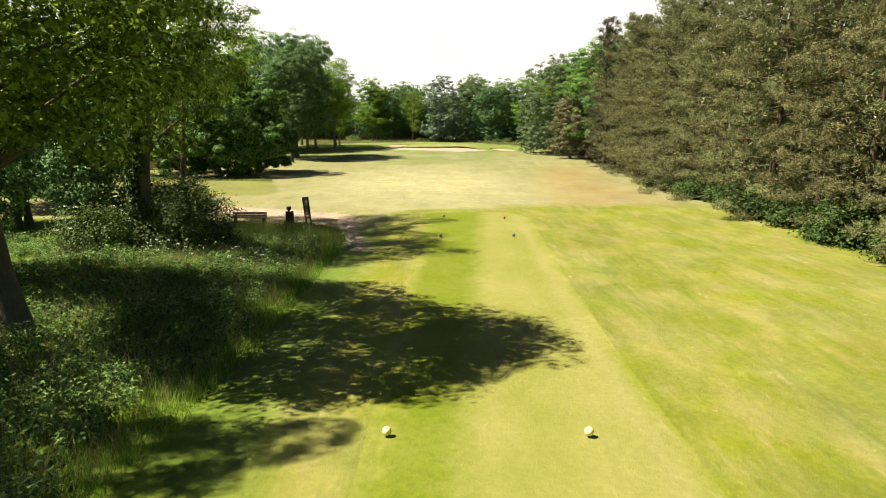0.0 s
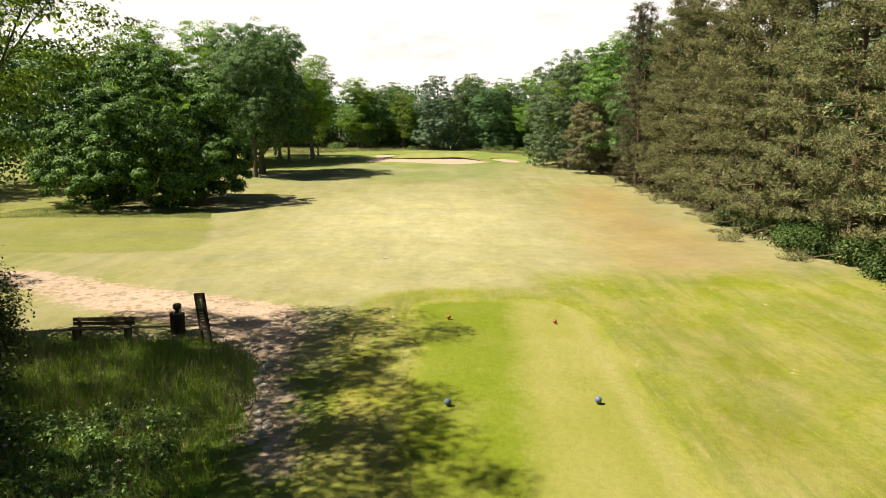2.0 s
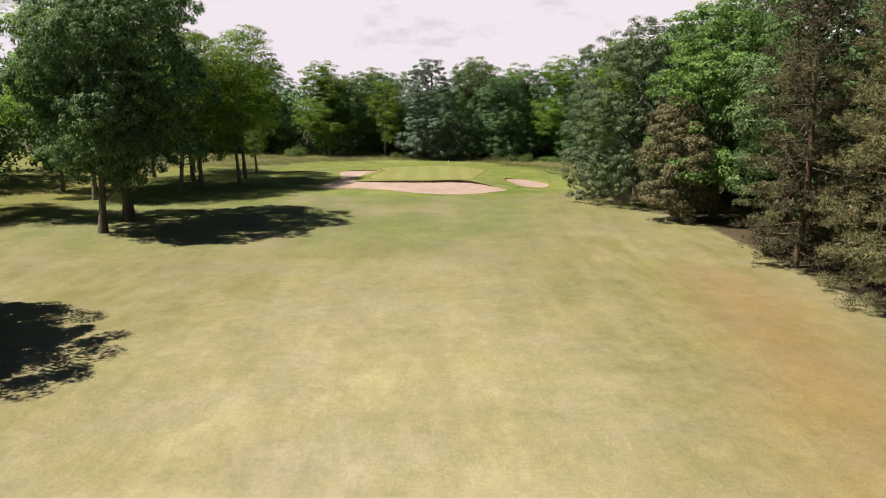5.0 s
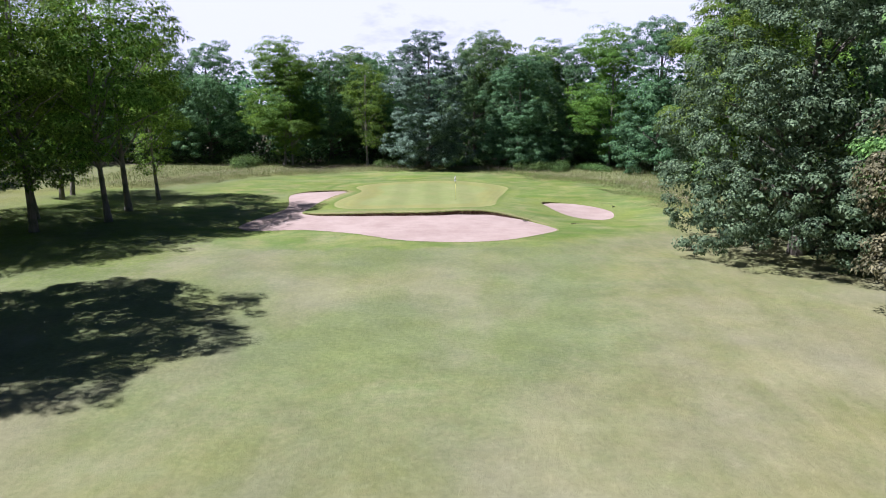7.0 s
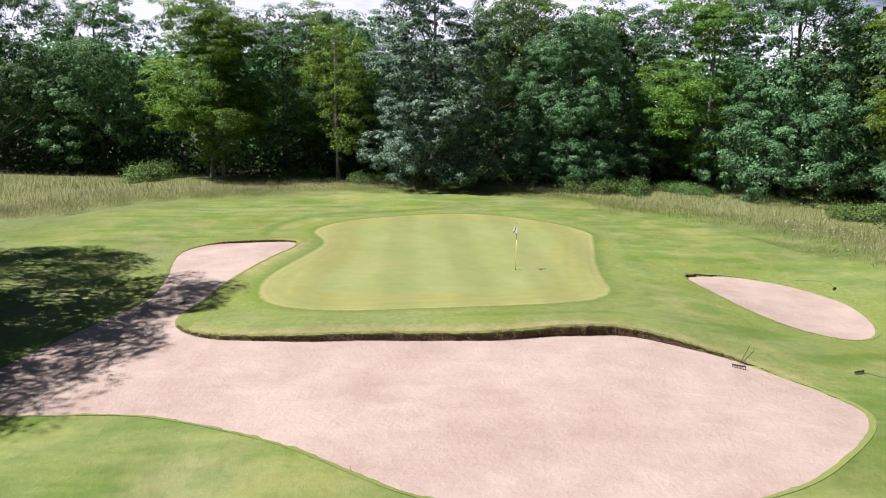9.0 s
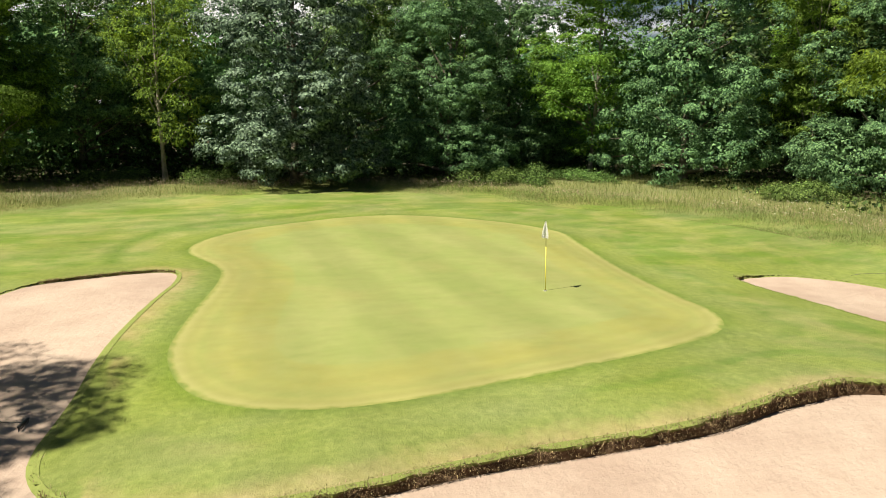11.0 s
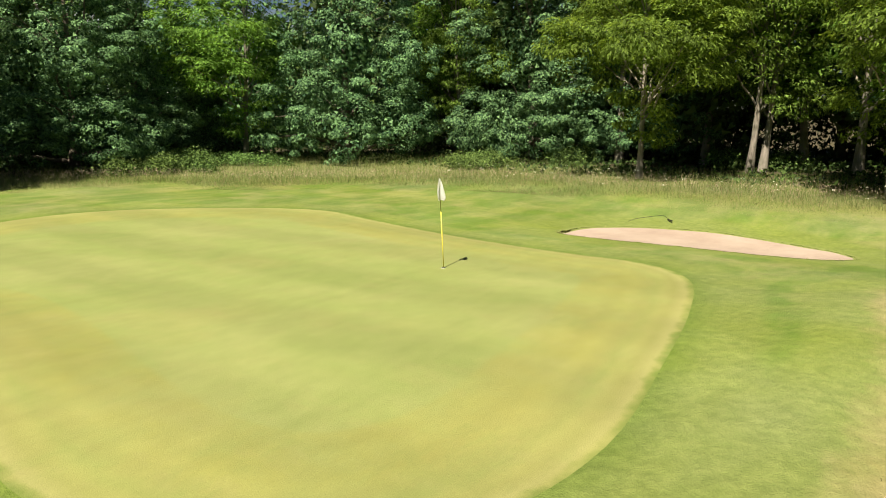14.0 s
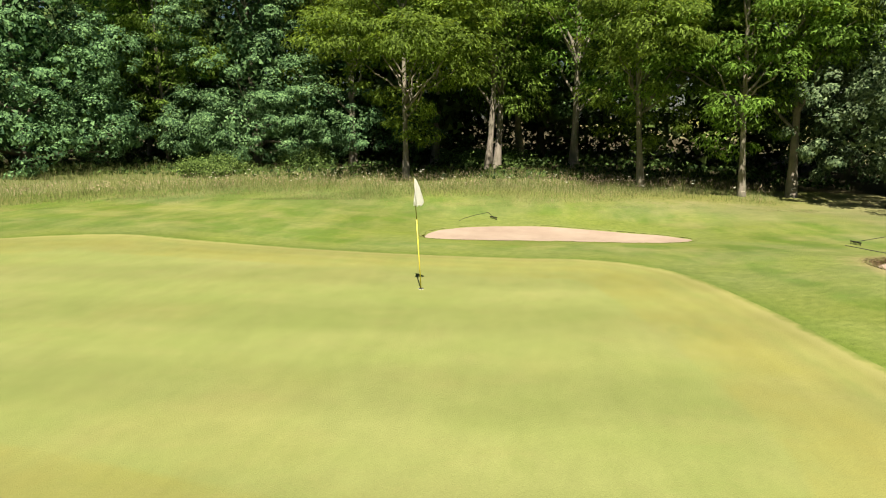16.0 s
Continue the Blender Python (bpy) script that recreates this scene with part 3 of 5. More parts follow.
V, F, ZONE = build_ground()
VZ = ter(V[:, 0], V[:, 1])
ground, used = sheet("ground", V, F[ZONE == 0], VZ, M_GROUND)
gx, gy = V[used, 0], V[used, 1]
sm = lambda d, w: np.clip(d / w + 0.5, 0, 1)
g_edge = seg_dist(gx, gy, GREEN)
paint(ground,
      fringe=np.maximum(sm(1.3 - g_edge, 1.2), 0.9 * sm(1.6 - np.minimum(seg_dist(gx, gy, LONG_BUNKER), seg_dist(gx, gy, SMALL_BUNKER)), 1.5) * (gy > 158)),
      hay=sm(inside(gx, gy, MEADOW) - 2.5, 5.0) * 0.9,
      collar=np.clip(1.0 - g_edge / 0.75, 0, 1) * 0.9,
      lush=np.maximum(sm(gy - 120, 36) * (0.85 - 0.42 * sm(gx - 9, 8)), sm(0.5 - gx, 3) * sm(44 - gy, 8) * 0.95),
      apron=sm(15.0 - g_edge, 7) * (gy > 150),
      lime=np.maximum(sm(gx - 4.0, 3) * sm(61 - gy, 12), sm(2.6 - seg_dist(gx, gy, TEE), 3.0)),
      # last term darkens the ground as painted shade beneath the western grove
      glade_and_shade=np.maximum(np.maximum(sm(-3.4 - gx, 3.0) * sm(47 - gy, 8) * 0.8, sm(bed_x(gy) - gx, 1.0) * sm(49 - gy, 1)), 0.52 * sm(-14 - gx, 5) * sm(gy - 140, 10) * sm(186 - gy, 10)),
      singed=sm(0.5 - seg_dist(gx, gy, LONG_BUNKER), 1.1) * (gy > 158) * (gx > -9.5) * 0.9,
      swath=np.clip(1.0 - np.abs(g_edge - 2.6 - 0.5 * np.sin(gx * 0.6)) / 1.0, 0, 1) * sm(4 - gx, 5) * sm(gy - 170, 6),
      # broad ellipse of the painted grazing-angle brightness
      pale_sheen=np.clip(1.25 - np.hypot((gx + 2) / 17, (gy - 84) / 38), 0, 1) * 0.95,
      dry=sm(inside(gx, gy, DRY), 7.0) * 0.75 + 0.18 * sm(gx - 14, 8) * sm(130 - gy, 20),
      semi=np.maximum(sm(inside(gx, gy, SEMI), 1.2), np.maximum(sm(-gx - 36, 10), sm(inside(gx, gy, MEADOW) - 1.5, 4.5))),
      dirt=sm(np.interp(gy, [38, 46, 50, 53, 56], [0.7, 1.2, 2.1, 2.6, 1.8]) - seg_dist(gx, gy, TRACK, False), 2.2),
      wood=np.maximum(np.maximum(sm(gy - np.interp(gx, [-15, -9], [208.0, 204.5]), 3), sm(gx - np.interp(gy, [60, 90, 112], [24.0, 24.8, 25.8]), 3) * sm(46 - gx, 6) * (gy < 142)), sm(gx - np.interp(gy, [150, 160, 175, 205], [27, 25, 33, 36]), 3) * (gy > 140)))
tagged(ground, "mown grass ground with dry patches, lush rough, painted sheen and shade", "ground", kind="structure")
green, used = sheet("putting_green", V, F[ZONE == 1], VZ, M_GREEN)
paint(green, inner=seg_dist(V[used, 0], V[used, 1], GREEN) / 2.4)
tagged(green, "closely mown putting green with faint mowing stripes", "putting green", kind="structure")
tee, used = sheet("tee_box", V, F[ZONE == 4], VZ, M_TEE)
paint(tee, inner=seg_dist(V[used, 0], V[used, 1], TEE) / 3.0)
tagged(tee, "long raised tee of bright mown grass", "tee", kind="structure")


def bunker(name, outline, zone, label):
    f = F[ZONE == zone]
    z = np.minimum(sand_z(V[:, 0], V[:, 1]), VZ - 0.025)
    ob, used = sheet(name, V, f, z, M_SAND)
    tagged(ob, label, "bunker", kind="structure")
    # cut turf edge between grass and sand
    n = len(outline)
    sub = 3
    a = np.concatenate([outline + (np.roll(outline, -1, 0) - outline) * s / sub for s in range(sub)], 0).reshape(sub, n, 2).transpose(1, 0, 2).reshape(-1, 2)
    nx = np.roll(a, -1, 0) - np.roll(a, 1, 0)
    nrm = np.stack([nx[:, 1], -nx[:, 0]], 1) / (np.linalg.norm(nx, axis=1)[:, None] + 1e-9)
    flip = 1 if within(a[:1, 0] + nrm[:1, 0] * 0.05, a[:1, 1] + nrm[:1, 1] * 0.05, outline)[0] else -1
    nrm = nrm * flip
    r = np.random.default_rng(zone)
    top = ter(a[:, 0], a[:, 1])
    bot = np.minimum(sand_z(a[:, 0], a[:, 1]), top - 0.025)
    run = np.arange(len(a))
    wave = 0.03 * np.sin(run * 0.9 + 1.5 * np.sin(run * 0.23)) + 0.025 * np.sin(run * 2.3)
    bm = bmesh.new()
    rows = []
    cut = []
    for k, (frac, push) in enumerate([(0.0, -0.03), (0.12, 0.07), (0.5, 0.03), (1.0, 0.06), (1.0, 0.16)]):
        jit = (r.uniform(-0.035, 0.035, len(a)) + wave) * (0 < k < 3)
        slack = np.clip((0.12 - (top - bot)) / 0.07, 0, 1) * (0.0, 0.01, 0.04, 0.09, 0.14)[k]
        p = a + nrm * (push + jit + slack)[:, None]
        z = top + (bot - top) * frac + (0.012 if k == 0 else 0.0) - (0.07 if k == 4 else 0)
        rows.append([bm.verts.new((*q, zz)) for q, zz in zip(p, z)])
        cut.append((top - bot) * (k > 1))
    m = len(a)
    for r0, r1 in zip(rows, rows[1:]):
        for i in range(m):
            bm.faces.new((r0[i], r0[(i + 1) % m], r1[(i + 1) % m], r1[i]))
    me = bpy.data.meshes.new("turf_lip")
    bm.to_mesh(me)
    bm.free()
    me.materials.append(M_SOIL)
    lip = new("turf_lip", me)
    paint(lip, cut=np.concatenate(cut))
    lip.parent = ob
    return ob


bunker("sand_bunker_1", LONG_BUNKER, 2, "long pale sand bunker with a dark cut turf lip")
bunker("sand_bunker_2", SMALL_BUNKER, 3, "small pale sand bunker sunk in mown grass")


# ---- building plants ----
def part(name, me, material, parent, label=""):
    if material:
        me.materials.append(material)
    ob = new(name, me)
    ob.parent = parent
    return tagged(ob, label)


def tubes(name, paths, sides=7):
    """Tapered limbs: each path is a row of places with a radius each."""
    vs, fs = [], []
    for pts, radii in paths:
        pts = np.asarray(pts, float)
        way = np.gradient(pts, axis=0)
        way /= np.linalg.norm(way, axis=1)[:, None] + 1e-9
        ref = np.where(np.abs(way[:, 2:3]) > 0.8, [[1.0, 0.0, 0.0]], [[0.0, 0.0, 1.0]])
        u = np.cross(way, ref)
        u /= np.linalg.norm(u, axis=1)[:, None] + 1e-9
        w = np.cross(way, u)
        base = sum(len(v) for v in vs)
        ang = np.arange(sides) * 2 * np.pi / sides
        ring = u[:, None] * np.cos(ang)[None, :, None] + w[:, None] * np.sin(ang)[None, :, None]
        vs.append((pts[:, None] + ring * np.asarray(radii)[:, None, None]).reshape(-1, 3))
        for i in range(len(pts) - 1):
            for j in range(sides):
                a, b = base + i * sides + j, base + i * sides + (j + 1) % sides
                fs.append((a, b, b + sides, a + sides))
    me = bpy.data.meshes.new(name)
    me.from_pydata(np.concatenate(vs).tolist(), [], fs)
    me.polygons.foreach_set("use_smooth", np.ones(len(fs), bool))
    me.update()
    return me


def unit(v):
    return v / (np.linalg.norm(v, axis=-1, keepdims=True) + 1e-9)


def leaves(name, pos, nrm, axis, length, width):
    """Many small pointed leaves."""
    n = len(pos)
    nrm = unit(nrm)
    axis = unit(axis - nrm * (axis * nrm).sum(1, keepdims=True))
    side = np.cross(nrm, axis)
    length, width = np.broadcast_to(length, n)[:, None], np.broadcast_to(width, n)[:, None]
    low = np.random.default_rng(n).uniform(0.0, 0.35, (n, 1)) * length
    co = np.stack([pos - side * width * 0.5, pos + side * width * 0.5 + axis * low, pos + axis * length], 1)
    return faces_of(name, co, (0, 1, 2), 1)


def blades(name, pos, axis, length, width):
    """Narrow upright blades."""
    n = len(pos)
    axis = unit(axis)
    t = np.random.default_rng(n).uniform(0, 2 * np.pi, n)
    side = np.stack([np.cos(t), np.sin(t), np.zeros(n)], 1)
    length, width = np.broadcast_to(length, n)[:, None], np.broadcast_to(width, n)[:, None]
    co = np.stack([pos - side * width * 0.5, pos + side * width * 0.5, pos + axis * length], 1)
    return faces_of(name, co, (0, 1, 2), 1)


def faces_of(name, co, order, per):
    """A mesh of n equal small pieces: co is n x k x 3, order the corners of its triangles."""
    n, k = co.shape[:2]
    me = bpy.data.meshes.new(name)
    me.vertices.add(n * k)
    me.vertices.foreach_set("co", co.reshape(-1).astype(np.float32))
    idx = (np.arange(n)[:, None] * k + np.array(order)[None]).reshape(-1)
    me.loops.add(len(idx))
    me.loops.foreach_set("vertex_index", idx.astype(np.int32))
    me.polygons.add(n * per)
    me.polygons.foreach_set("loop_start", (np.arange(n * per) * 3).astype(np.int32))
    me.update(calc_edges=True)
    return me


def crown_clumps(r, lobes, count, deep=0.72):
    """Places on the outer skin of a heap of lobes."""
    out = []
    lo = [(np.array(c, float), np.array(s, float)) for c, s in lobes]
    size = np.array([np.prod(s) ** (2 / 3) for _, s in lo])
    while len(out) < count:
        c, s = lo[r.choice(len(lo), p=size / size.sum())]
        d = unit(r.normal(size=3))
        p = c + d * s * r.uniform(deep, 1.03)
        if all(np.linalg.norm((p - c2) / s2) > 0.68 for c2, s2 in lo if c2 is not c):
            out.append((p, unit(d / s)))
    return np.array([p for p, _ in out]), np.array([d for _, d in out])


def broadleaf(name, seed, height, radius, low, clumps, per, leaf, mats, flat=0.7, spread=0.75, trunk_r=0.3, deep=0.7, up=0.6, lobes_n=9, shape=0.5, stems=1, limbs_n=14, core=2400, skirt=0, main=0.72, lobe=(0.3, 0.48), slim=0.78, limb_r=0.55, lean=(0, 0), crisp=1.0):
    """A tree: tapered trunk with limbs, and a lobed crown of leaf clumps with gaps."""
    r = np.random.default_rng(seed)
    tree = new(name)
    mid = low + (height - low) * shape
    lobes = [((0, 0, mid), (radius * main, radius * main, (height - low) * (0.42 + 0.3 * max(0.0, main - 0.72))))]
    for i in range(lobes_n):
        a, h = r.uniform(0, 2 * np.pi), low + (height - low) * r.uniform(0.16, 0.88)
        wide = radius * math.sqrt(max(0.12, 1 - ((h - mid) / ((height - low) * (0.62 if h > mid else 0.72))) ** 2))
        s = r.uniform(*lobe) * radius
        d = max(0.0, wide - s)
        lobes.append(((math.cos(a) * d, math.sin(a) * d, h), (s, s, s * r.uniform(0.7, 1.0))))
    for i in range(skirt):
        a, s = i * 2 * math.pi / skirt + r.uniform(-0.2, 0.2), radius * r.uniform(0.3, 0.38)
        lobes.append(((math.cos(a) * radius * 0.66, math.sin(a) * radius * 0.66, s * r.uniform(0.85, 1.2) + low * 0.8), (s, s, s)))
    lobes.append(((r.uniform(-0.2, 0.2) * radius, r.uniform(-0.2, 0.2) * radius, height - radius * 0.3), (radius * 0.42, radius * 0.42, radius * 0.32)))
    lobes = [((c[0] + lean[0] * c[2] / height, c[1] + lean[1] * c[2] / height, c[2]), e) for c, e in lobes]
    p, out = crown_clumps(r, lobes, clumps, deep)
    # limbs reach towards the clumps
    paths = []
    for s in range(stems):
        off = np.array([r.uniform(-0.5, 0.5), r.uniform(-0.5, 0.5), 0]) * (stems > 1) * 1.6
        bend = r.normal(size=2) * 0.35
        hs = np.linspace(-0.15, height * 0.86, 9)
        tr = np.stack([off[0] + bend[0] * np.sin(hs / height * 3.0) + hs / height * off[0], off[1] + bend[1] * np.sin(hs / height * 2.3) + hs / height * off[1], hs], 1)
        rad = trunk_r * (1 - hs / height * 0.92) * np.where(hs < 0.2, 1.5, np.where(hs < 1.4, 1.12, 1.0)) / math.sqrt(stems)
        paths.append((tr, np.maximum(rad, 0.03)))
    part("trunk", tubes("trunk", paths, 9), mats[0], tree)
    bits = []
    for i in r.choice(len(p), min(limbs_n, len(p)), replace=False):
        tr, rad = paths[r.integers(stems)]
        h0 = np.clip(p[i][2] * r.uniform(0.5, 0.75), low * 0.7, height * 0.8)
        a0 = np.array([np.interp(h0, tr[:, 2], tr[:, k]) for k in range(3)])
        s = np.linspace(0, 1, 6)[:, None]
        way = a0 + (p[i] * 0.97 - a0) * s + np.array([0, 0, 1]) * np.sin(s * np.pi) * r.uniform(-0.02, 0.12) * np.linalg.norm(p[i] - a0) + r.normal(size=(6, 3)) * 0.12 * np.sin(s * np.pi)
        r0 = np.interp(h0, tr[:, 2], rad) * limb_r
        bits.append((way, np.linspace(r0, 0.02, 6)))
    for b in bits:
        part("limb", tubes("limb", [b], 5), mats[0], tree)
    k = r.poisson(per * 1.9, len(p)) + 3
    own = np.repeat(np.arange(len(p)), k)
    n = len(own)
    # leaves sit on the upper and outer side of each clump, so that it is lit above and dark below
    d = unit(r.normal(size=(n, 3)))
    face = unit(out[own] * 0.8 + np.array([0, 0, 0.8]))
    d = np.where((d * face).sum(1, keepdims=True) < r.uniform(-0.75, 0.1, (n, 1)), -d, d)
    q = d * r.uniform(0.3, 1.0, (n, 1)) ** 0.45 * spread * r.uniform(0.55, 1.25, (len(p), 1))[own]
    q[:, 2] *= flat
    pos = p[own] + q
    nrm = out[own] * 0.45 + np.array([0, 0, up * 0.7]) + d * 0.85 * crisp + r.normal(size=(n, 3)) * 0.34 / crisp
    axis = out[own] * 0.5 + unit(q) * 0.6 + r.normal(size=(n, 3)) * 0.5 - np.array([0, 0, 0.25])
    size = leaf * 0.68 * r.uniform(0.7, 1.35, n)
    wide = size * slim * r.uniform(0.77, 1.22, n)
    if core:
        # shaded sprays deep inside the crown
        c, s = np.array([l[0] for l in lobes]), np.array([l[1] for l in lobes])
        pick = r.choice(len(lobes), core, p=np.prod(s, 1) / np.prod(s, 1).sum())
        inner = c[pick] + unit(r.normal(size=(core, 3))) * s[pick] * r.uniform(0.15, 0.62, (core, 1))
        pos, nrm, axis = np.concatenate([pos, inner]), np.concatenate([nrm, unit(inner - c[pick]) + r.normal(size=(core, 3)) * 0.5]), np.concatenate([axis, r.normal(size=(core, 3))])
        size, wide = np.concatenate([size, r.uniform(0.2, 0.36, core)]), np.concatenate([wide, r.uniform(0.2, 0.34, core)])
    part("crown", leaves("crown", pos, nrm, axis, size, wide), mats[1], tree)
    return tree


def pine(seed, height, radius, tufts, needles=9, core=900, nb=70, mat=M_NEEDLE, name="pine_tree", puffs=6):
    """A dense pine: whorls of boughs to the ground, tufts of needles, some bare twigs."""
    r = np.random.default_rng(seed)
    tree = new(name)
    hs = np.linspace(-0.1, height, 10)
    tr = np.stack([0.25 * np.sin(hs * 0.3), 0.2 * np.cos(hs * 0.25), hs], 1)
    part("trunk", tubes("trunk", [(tr, np.linspace(0.32, 0.04, 10))], 8), M_BARK_PINE, tree)
    boughs, twigs, pos, way, out = [], [], [], [], []
    for i in range(nb):
        h = 0.7 + (height - 1.2) * (i + r.uniform(0, 0.8)) / nb
        u = h / height
        reach = radius * (1.0 - 0.45 * u ** 1.6) * math.sqrt(max(0.05, 1 - max(0, (u - 0.62) / 0.38) ** 2)) * r.uniform(0.55, 1.18)
        a = i * 2.399 + r.uniform(-0.4, 0.4)
        s = np.linspace(0, 1, 6)
        d = np.array([math.cos(a), math.sin(a), 0])
        line = np.array([0.25 * math.sin(h * 0.3), 0.2 * math.cos(h * 0.25), h]) + d * (s * reach)[:, None] + np.array([0, 0, 1]) * ((0.75 * u - 0.28 + r.uniform(-0.34, 0.34)) * s * reach * 0.6 + 0.35 * s ** 3)[:, None]
        boughs.append((line, np.linspace(0.07, 0.012, 6)))
        # flat puffs along the bough, each of many tufts on its upper side
        for j in range(puffs):
            f = r.uniform(0.15, 1.0) ** 0.45
            c = np.array([np.interp(f, s, line[:, k]) for k in range(3)])
            w = 0.3 + 0.2 * (1 - f) * reach
            c = c + np.array([-d[1], d[0], 0]) * r.normal() * w + np.array([0, 0, 1]) * (r.normal() * 0.12 + 0.1) + d * r.normal() * 0.15
            lead = d * 0.8 + np.array([0, 0, 0.9])
            wide = r.uniform(0.4, 0.75)
            for _ in range(max(1, int(tufts / nb / puffs))):
                e = unit(r.normal(size=3))
                e = e if e[2] + 0.5 * (e * d).sum() > r.uniform(-0.7, 0.1) else -e
                pos.append(c + e * np.array([wide, wide, wide * 0.58]) * r.uniform(0.4, 1.0))
                way.append(lead + e * 0.9 + r.normal(size=3) * 0.15)
                out.append(e + d * 0.35 + np.array([0, 0, 0.35]))
        if r.uniform() < 0.22:
            f = r.uniform(0.5, 0.9)
            c = np.array([np.interp(f, s, line[:, k]) for k in range(3)])
            for _ in range(2):
                e = c + d * r.uniform(0.5, 1.2) + r.normal(size=3) * 0.45
                twigs.append((np.array([c, (c + e) / 2 + r.normal(size=3) * 0.08, e]), [0.022, 0.015, 0.006]))
    tagged(part("branchwork", tubes("branchwork", boughs, 4), M_BARK_PINE, tree), kind="stuff")
    tagged(part("deadwood", tubes("deadwood", twigs, 4), M_TWIG, tree, "bare grey dead twigs"), kind="stuff")
    pos, way, out = np.repeat(np.array(pos), needles, 0), np.repeat(unit(np.array(way)), needles, 0), np.repeat(unit(np.array(out)), needles, 0)
    n = len(pos)
    ax = way + r.normal(size=(n, 3)) * 0.5
    nrm = out + r.normal(size=(n, 3)) * 0.7
    pos = pos + unit(way) * r.uniform(-0.25, 0.2, (n, 1)) + r.normal(size=(n, 3)) * 0.07
    if core:
        pick = r.choice(n, core)
        c = pos[pick] * np.array([0.5, 0.5, 0.94])
        nrm = np.concatenate([nrm, r.normal(size=(core, 3))])
        pos, ax = np.concatenate([pos, c]), np.concatenate([ax, r.normal(size=(core, 3))])
        big = np.concatenate([np.ones(n), np.full(core, 1.6)])
        n += core
    else:
        big = np.ones(n)
    part("needles", leaves("needles", pos, nrm, ax, r.uniform(0.17, 0.32, n) * big, r.uniform(0.035, 0.065, n) * big ** 2.4), mat, tree)
    return tree


def shrub(name, seed, size, clumps, per, leaf, mat, bloom=0, spread=0.42):
    """A leafy bush, round-headed, on several stems; with flat flower heads where bloom is given."""
    r = np.random.default_rng(seed)
    bush = new(name)
    sx, sy, sz = size
    lobes = [((0, 0, sz * 0.38), (sx * 0.62, sy * 0.62, sz * 0.42))]
    for _ in range(11):
        a, off, e = r.uniform(0, 2 * np.pi), r.uniform(0.35, 0.78), r.uniform(0.2, 0.38)
        lobes.append(((math.cos(a) * sx * off, math.sin(a) * sy * off, sz * r.uniform(0.15, 0.95 - 0.5 * off)), (sx * e, sy * e, sz * e * 0.85)))
    p, out = crown_clumps(r, lobes, clumps, 0.75)
    p[:, 2] = np.maximum(p[:, 2], 0.12)
    bits = []
    for i in r.choice(len(p), 12, replace=False):
        b = np.array([r.normal() * 0.25 * sx, r.normal() * 0.25 * sy, -0.1]) * 0.6
        bits.append((np.array([b, (b + p[i]) / 2 + np.array([0, 0, 0.2]), p[i]]), [0.05, 0.03, 0.01]))
    part("stems", tubes("stems", bits, 5), M_BARK, bush)
    k = r.poisson(per * 1.8, len(p)) + 2
    own = np.repeat(np.arange(len(p)), k)
    n = len(own)
    q = r.normal(size=(n, 3)) * spread * 0.55
    pos = p[own] + q
    pos[:, 2] = np.maximum(pos[:, 2], 0.03)
    nrm = out[own] * 0.6 + np.array([0, 0, 0.6]) + r.normal(size=(n, 3)) * 0.45
    axis = out[own] + r.normal(size=(n, 3)) * 0.7 - np.array([0, 0, 0.3])
    s = leaf * 0.75 * r.uniform(0.7, 1.3, n)
    part("foliage", leaves("foliage", pos, nrm, axis, s, s * 0.75), mat, bush)
    if bloom:
        top = np.where(out[:, 2] > 0.05)[0]
        pick = r.choice(top, min(bloom, len(top)), replace=False)
        own = np.repeat(pick, 22)
        q = r.normal(size=(len(own), 3)) * np.array([0.075, 0.075, 0.015])
        pos = p[own] + out[own] * spread * 0.7 + np.array([0, 0, 0.1]) + q
        tagged(part("flower_heads", leaves("flower_heads", pos, np.array([[0, 0, 1.0]]) + r.normal(size=pos.shape) * 0.3, r.normal(size=pos.shape), 0.05, 0.045), M_BLOOM, bush, "flat cream flower heads"), kind="stuff")
    return bush


def place(ob, spots, label, category, group=""):
    """The first thing goes to the first spot, copies of it to the others: x, y, turn, scale (and height scale)."""
    made = []
    for i, (x, y, turn, s, *more) in enumerate(spots):
        m = pose(x, y, float(ter(x, y)) - 0.04, 0, 0, turn)
        o = ob if i == 0 else copy_thing(ob, m)
        o.matrix_basis = m @ Matrix.Diagonal((s, s, more[0] if more else s, 1))
        made.append(tagged(o, label, category, group))
    return made


# ---- trees ----
BROAD = (M_BARK, M_BROAD)
maple = broadleaf("maple_tree", 11, 15.6, 10.6, 0.6, 520, 150, 0.31, (M_BARK, M_MAPLE), 0.6, 0.98, 0.42, 0.7, 0.6, 30, 0.36, core=22000, skirt=14, main=0.9, lobe=(0.14, 0.25), crisp=1.5)
place(maple, [(-30.2, 96.5, 20, 1.0)], "dense dark green maple with boughs to the ground", "tree")
chestnut = broadleaf("whitebeam_tree", 12, 19.5, 8.8, 0.8, 1150, 62, 0.22, (M_BARK, M_WHITEBEAM), 0.7, 0.68, 0.42, 0.84, 0.5, 26, 0.42, core=11000, skirt=11, main=0.84, lobe=(0.2, 0.34), crisp=1.5)
place(chestnut, [(23.2, 149.0, 0, 1.0, 1.0)], "large round grey-green broadleaf tree beside the fairway", "tree")
big = broadleaf("oak_tree", 13, 23.0, 8.6, 2.2, 850, 44, 0.32, BROAD, 0.6, 0.85, 0.45, 0.74, 0.5, 20, 0.52, core=11000, main=0.78, lobe=(0.22, 0.38), crisp=1.3)
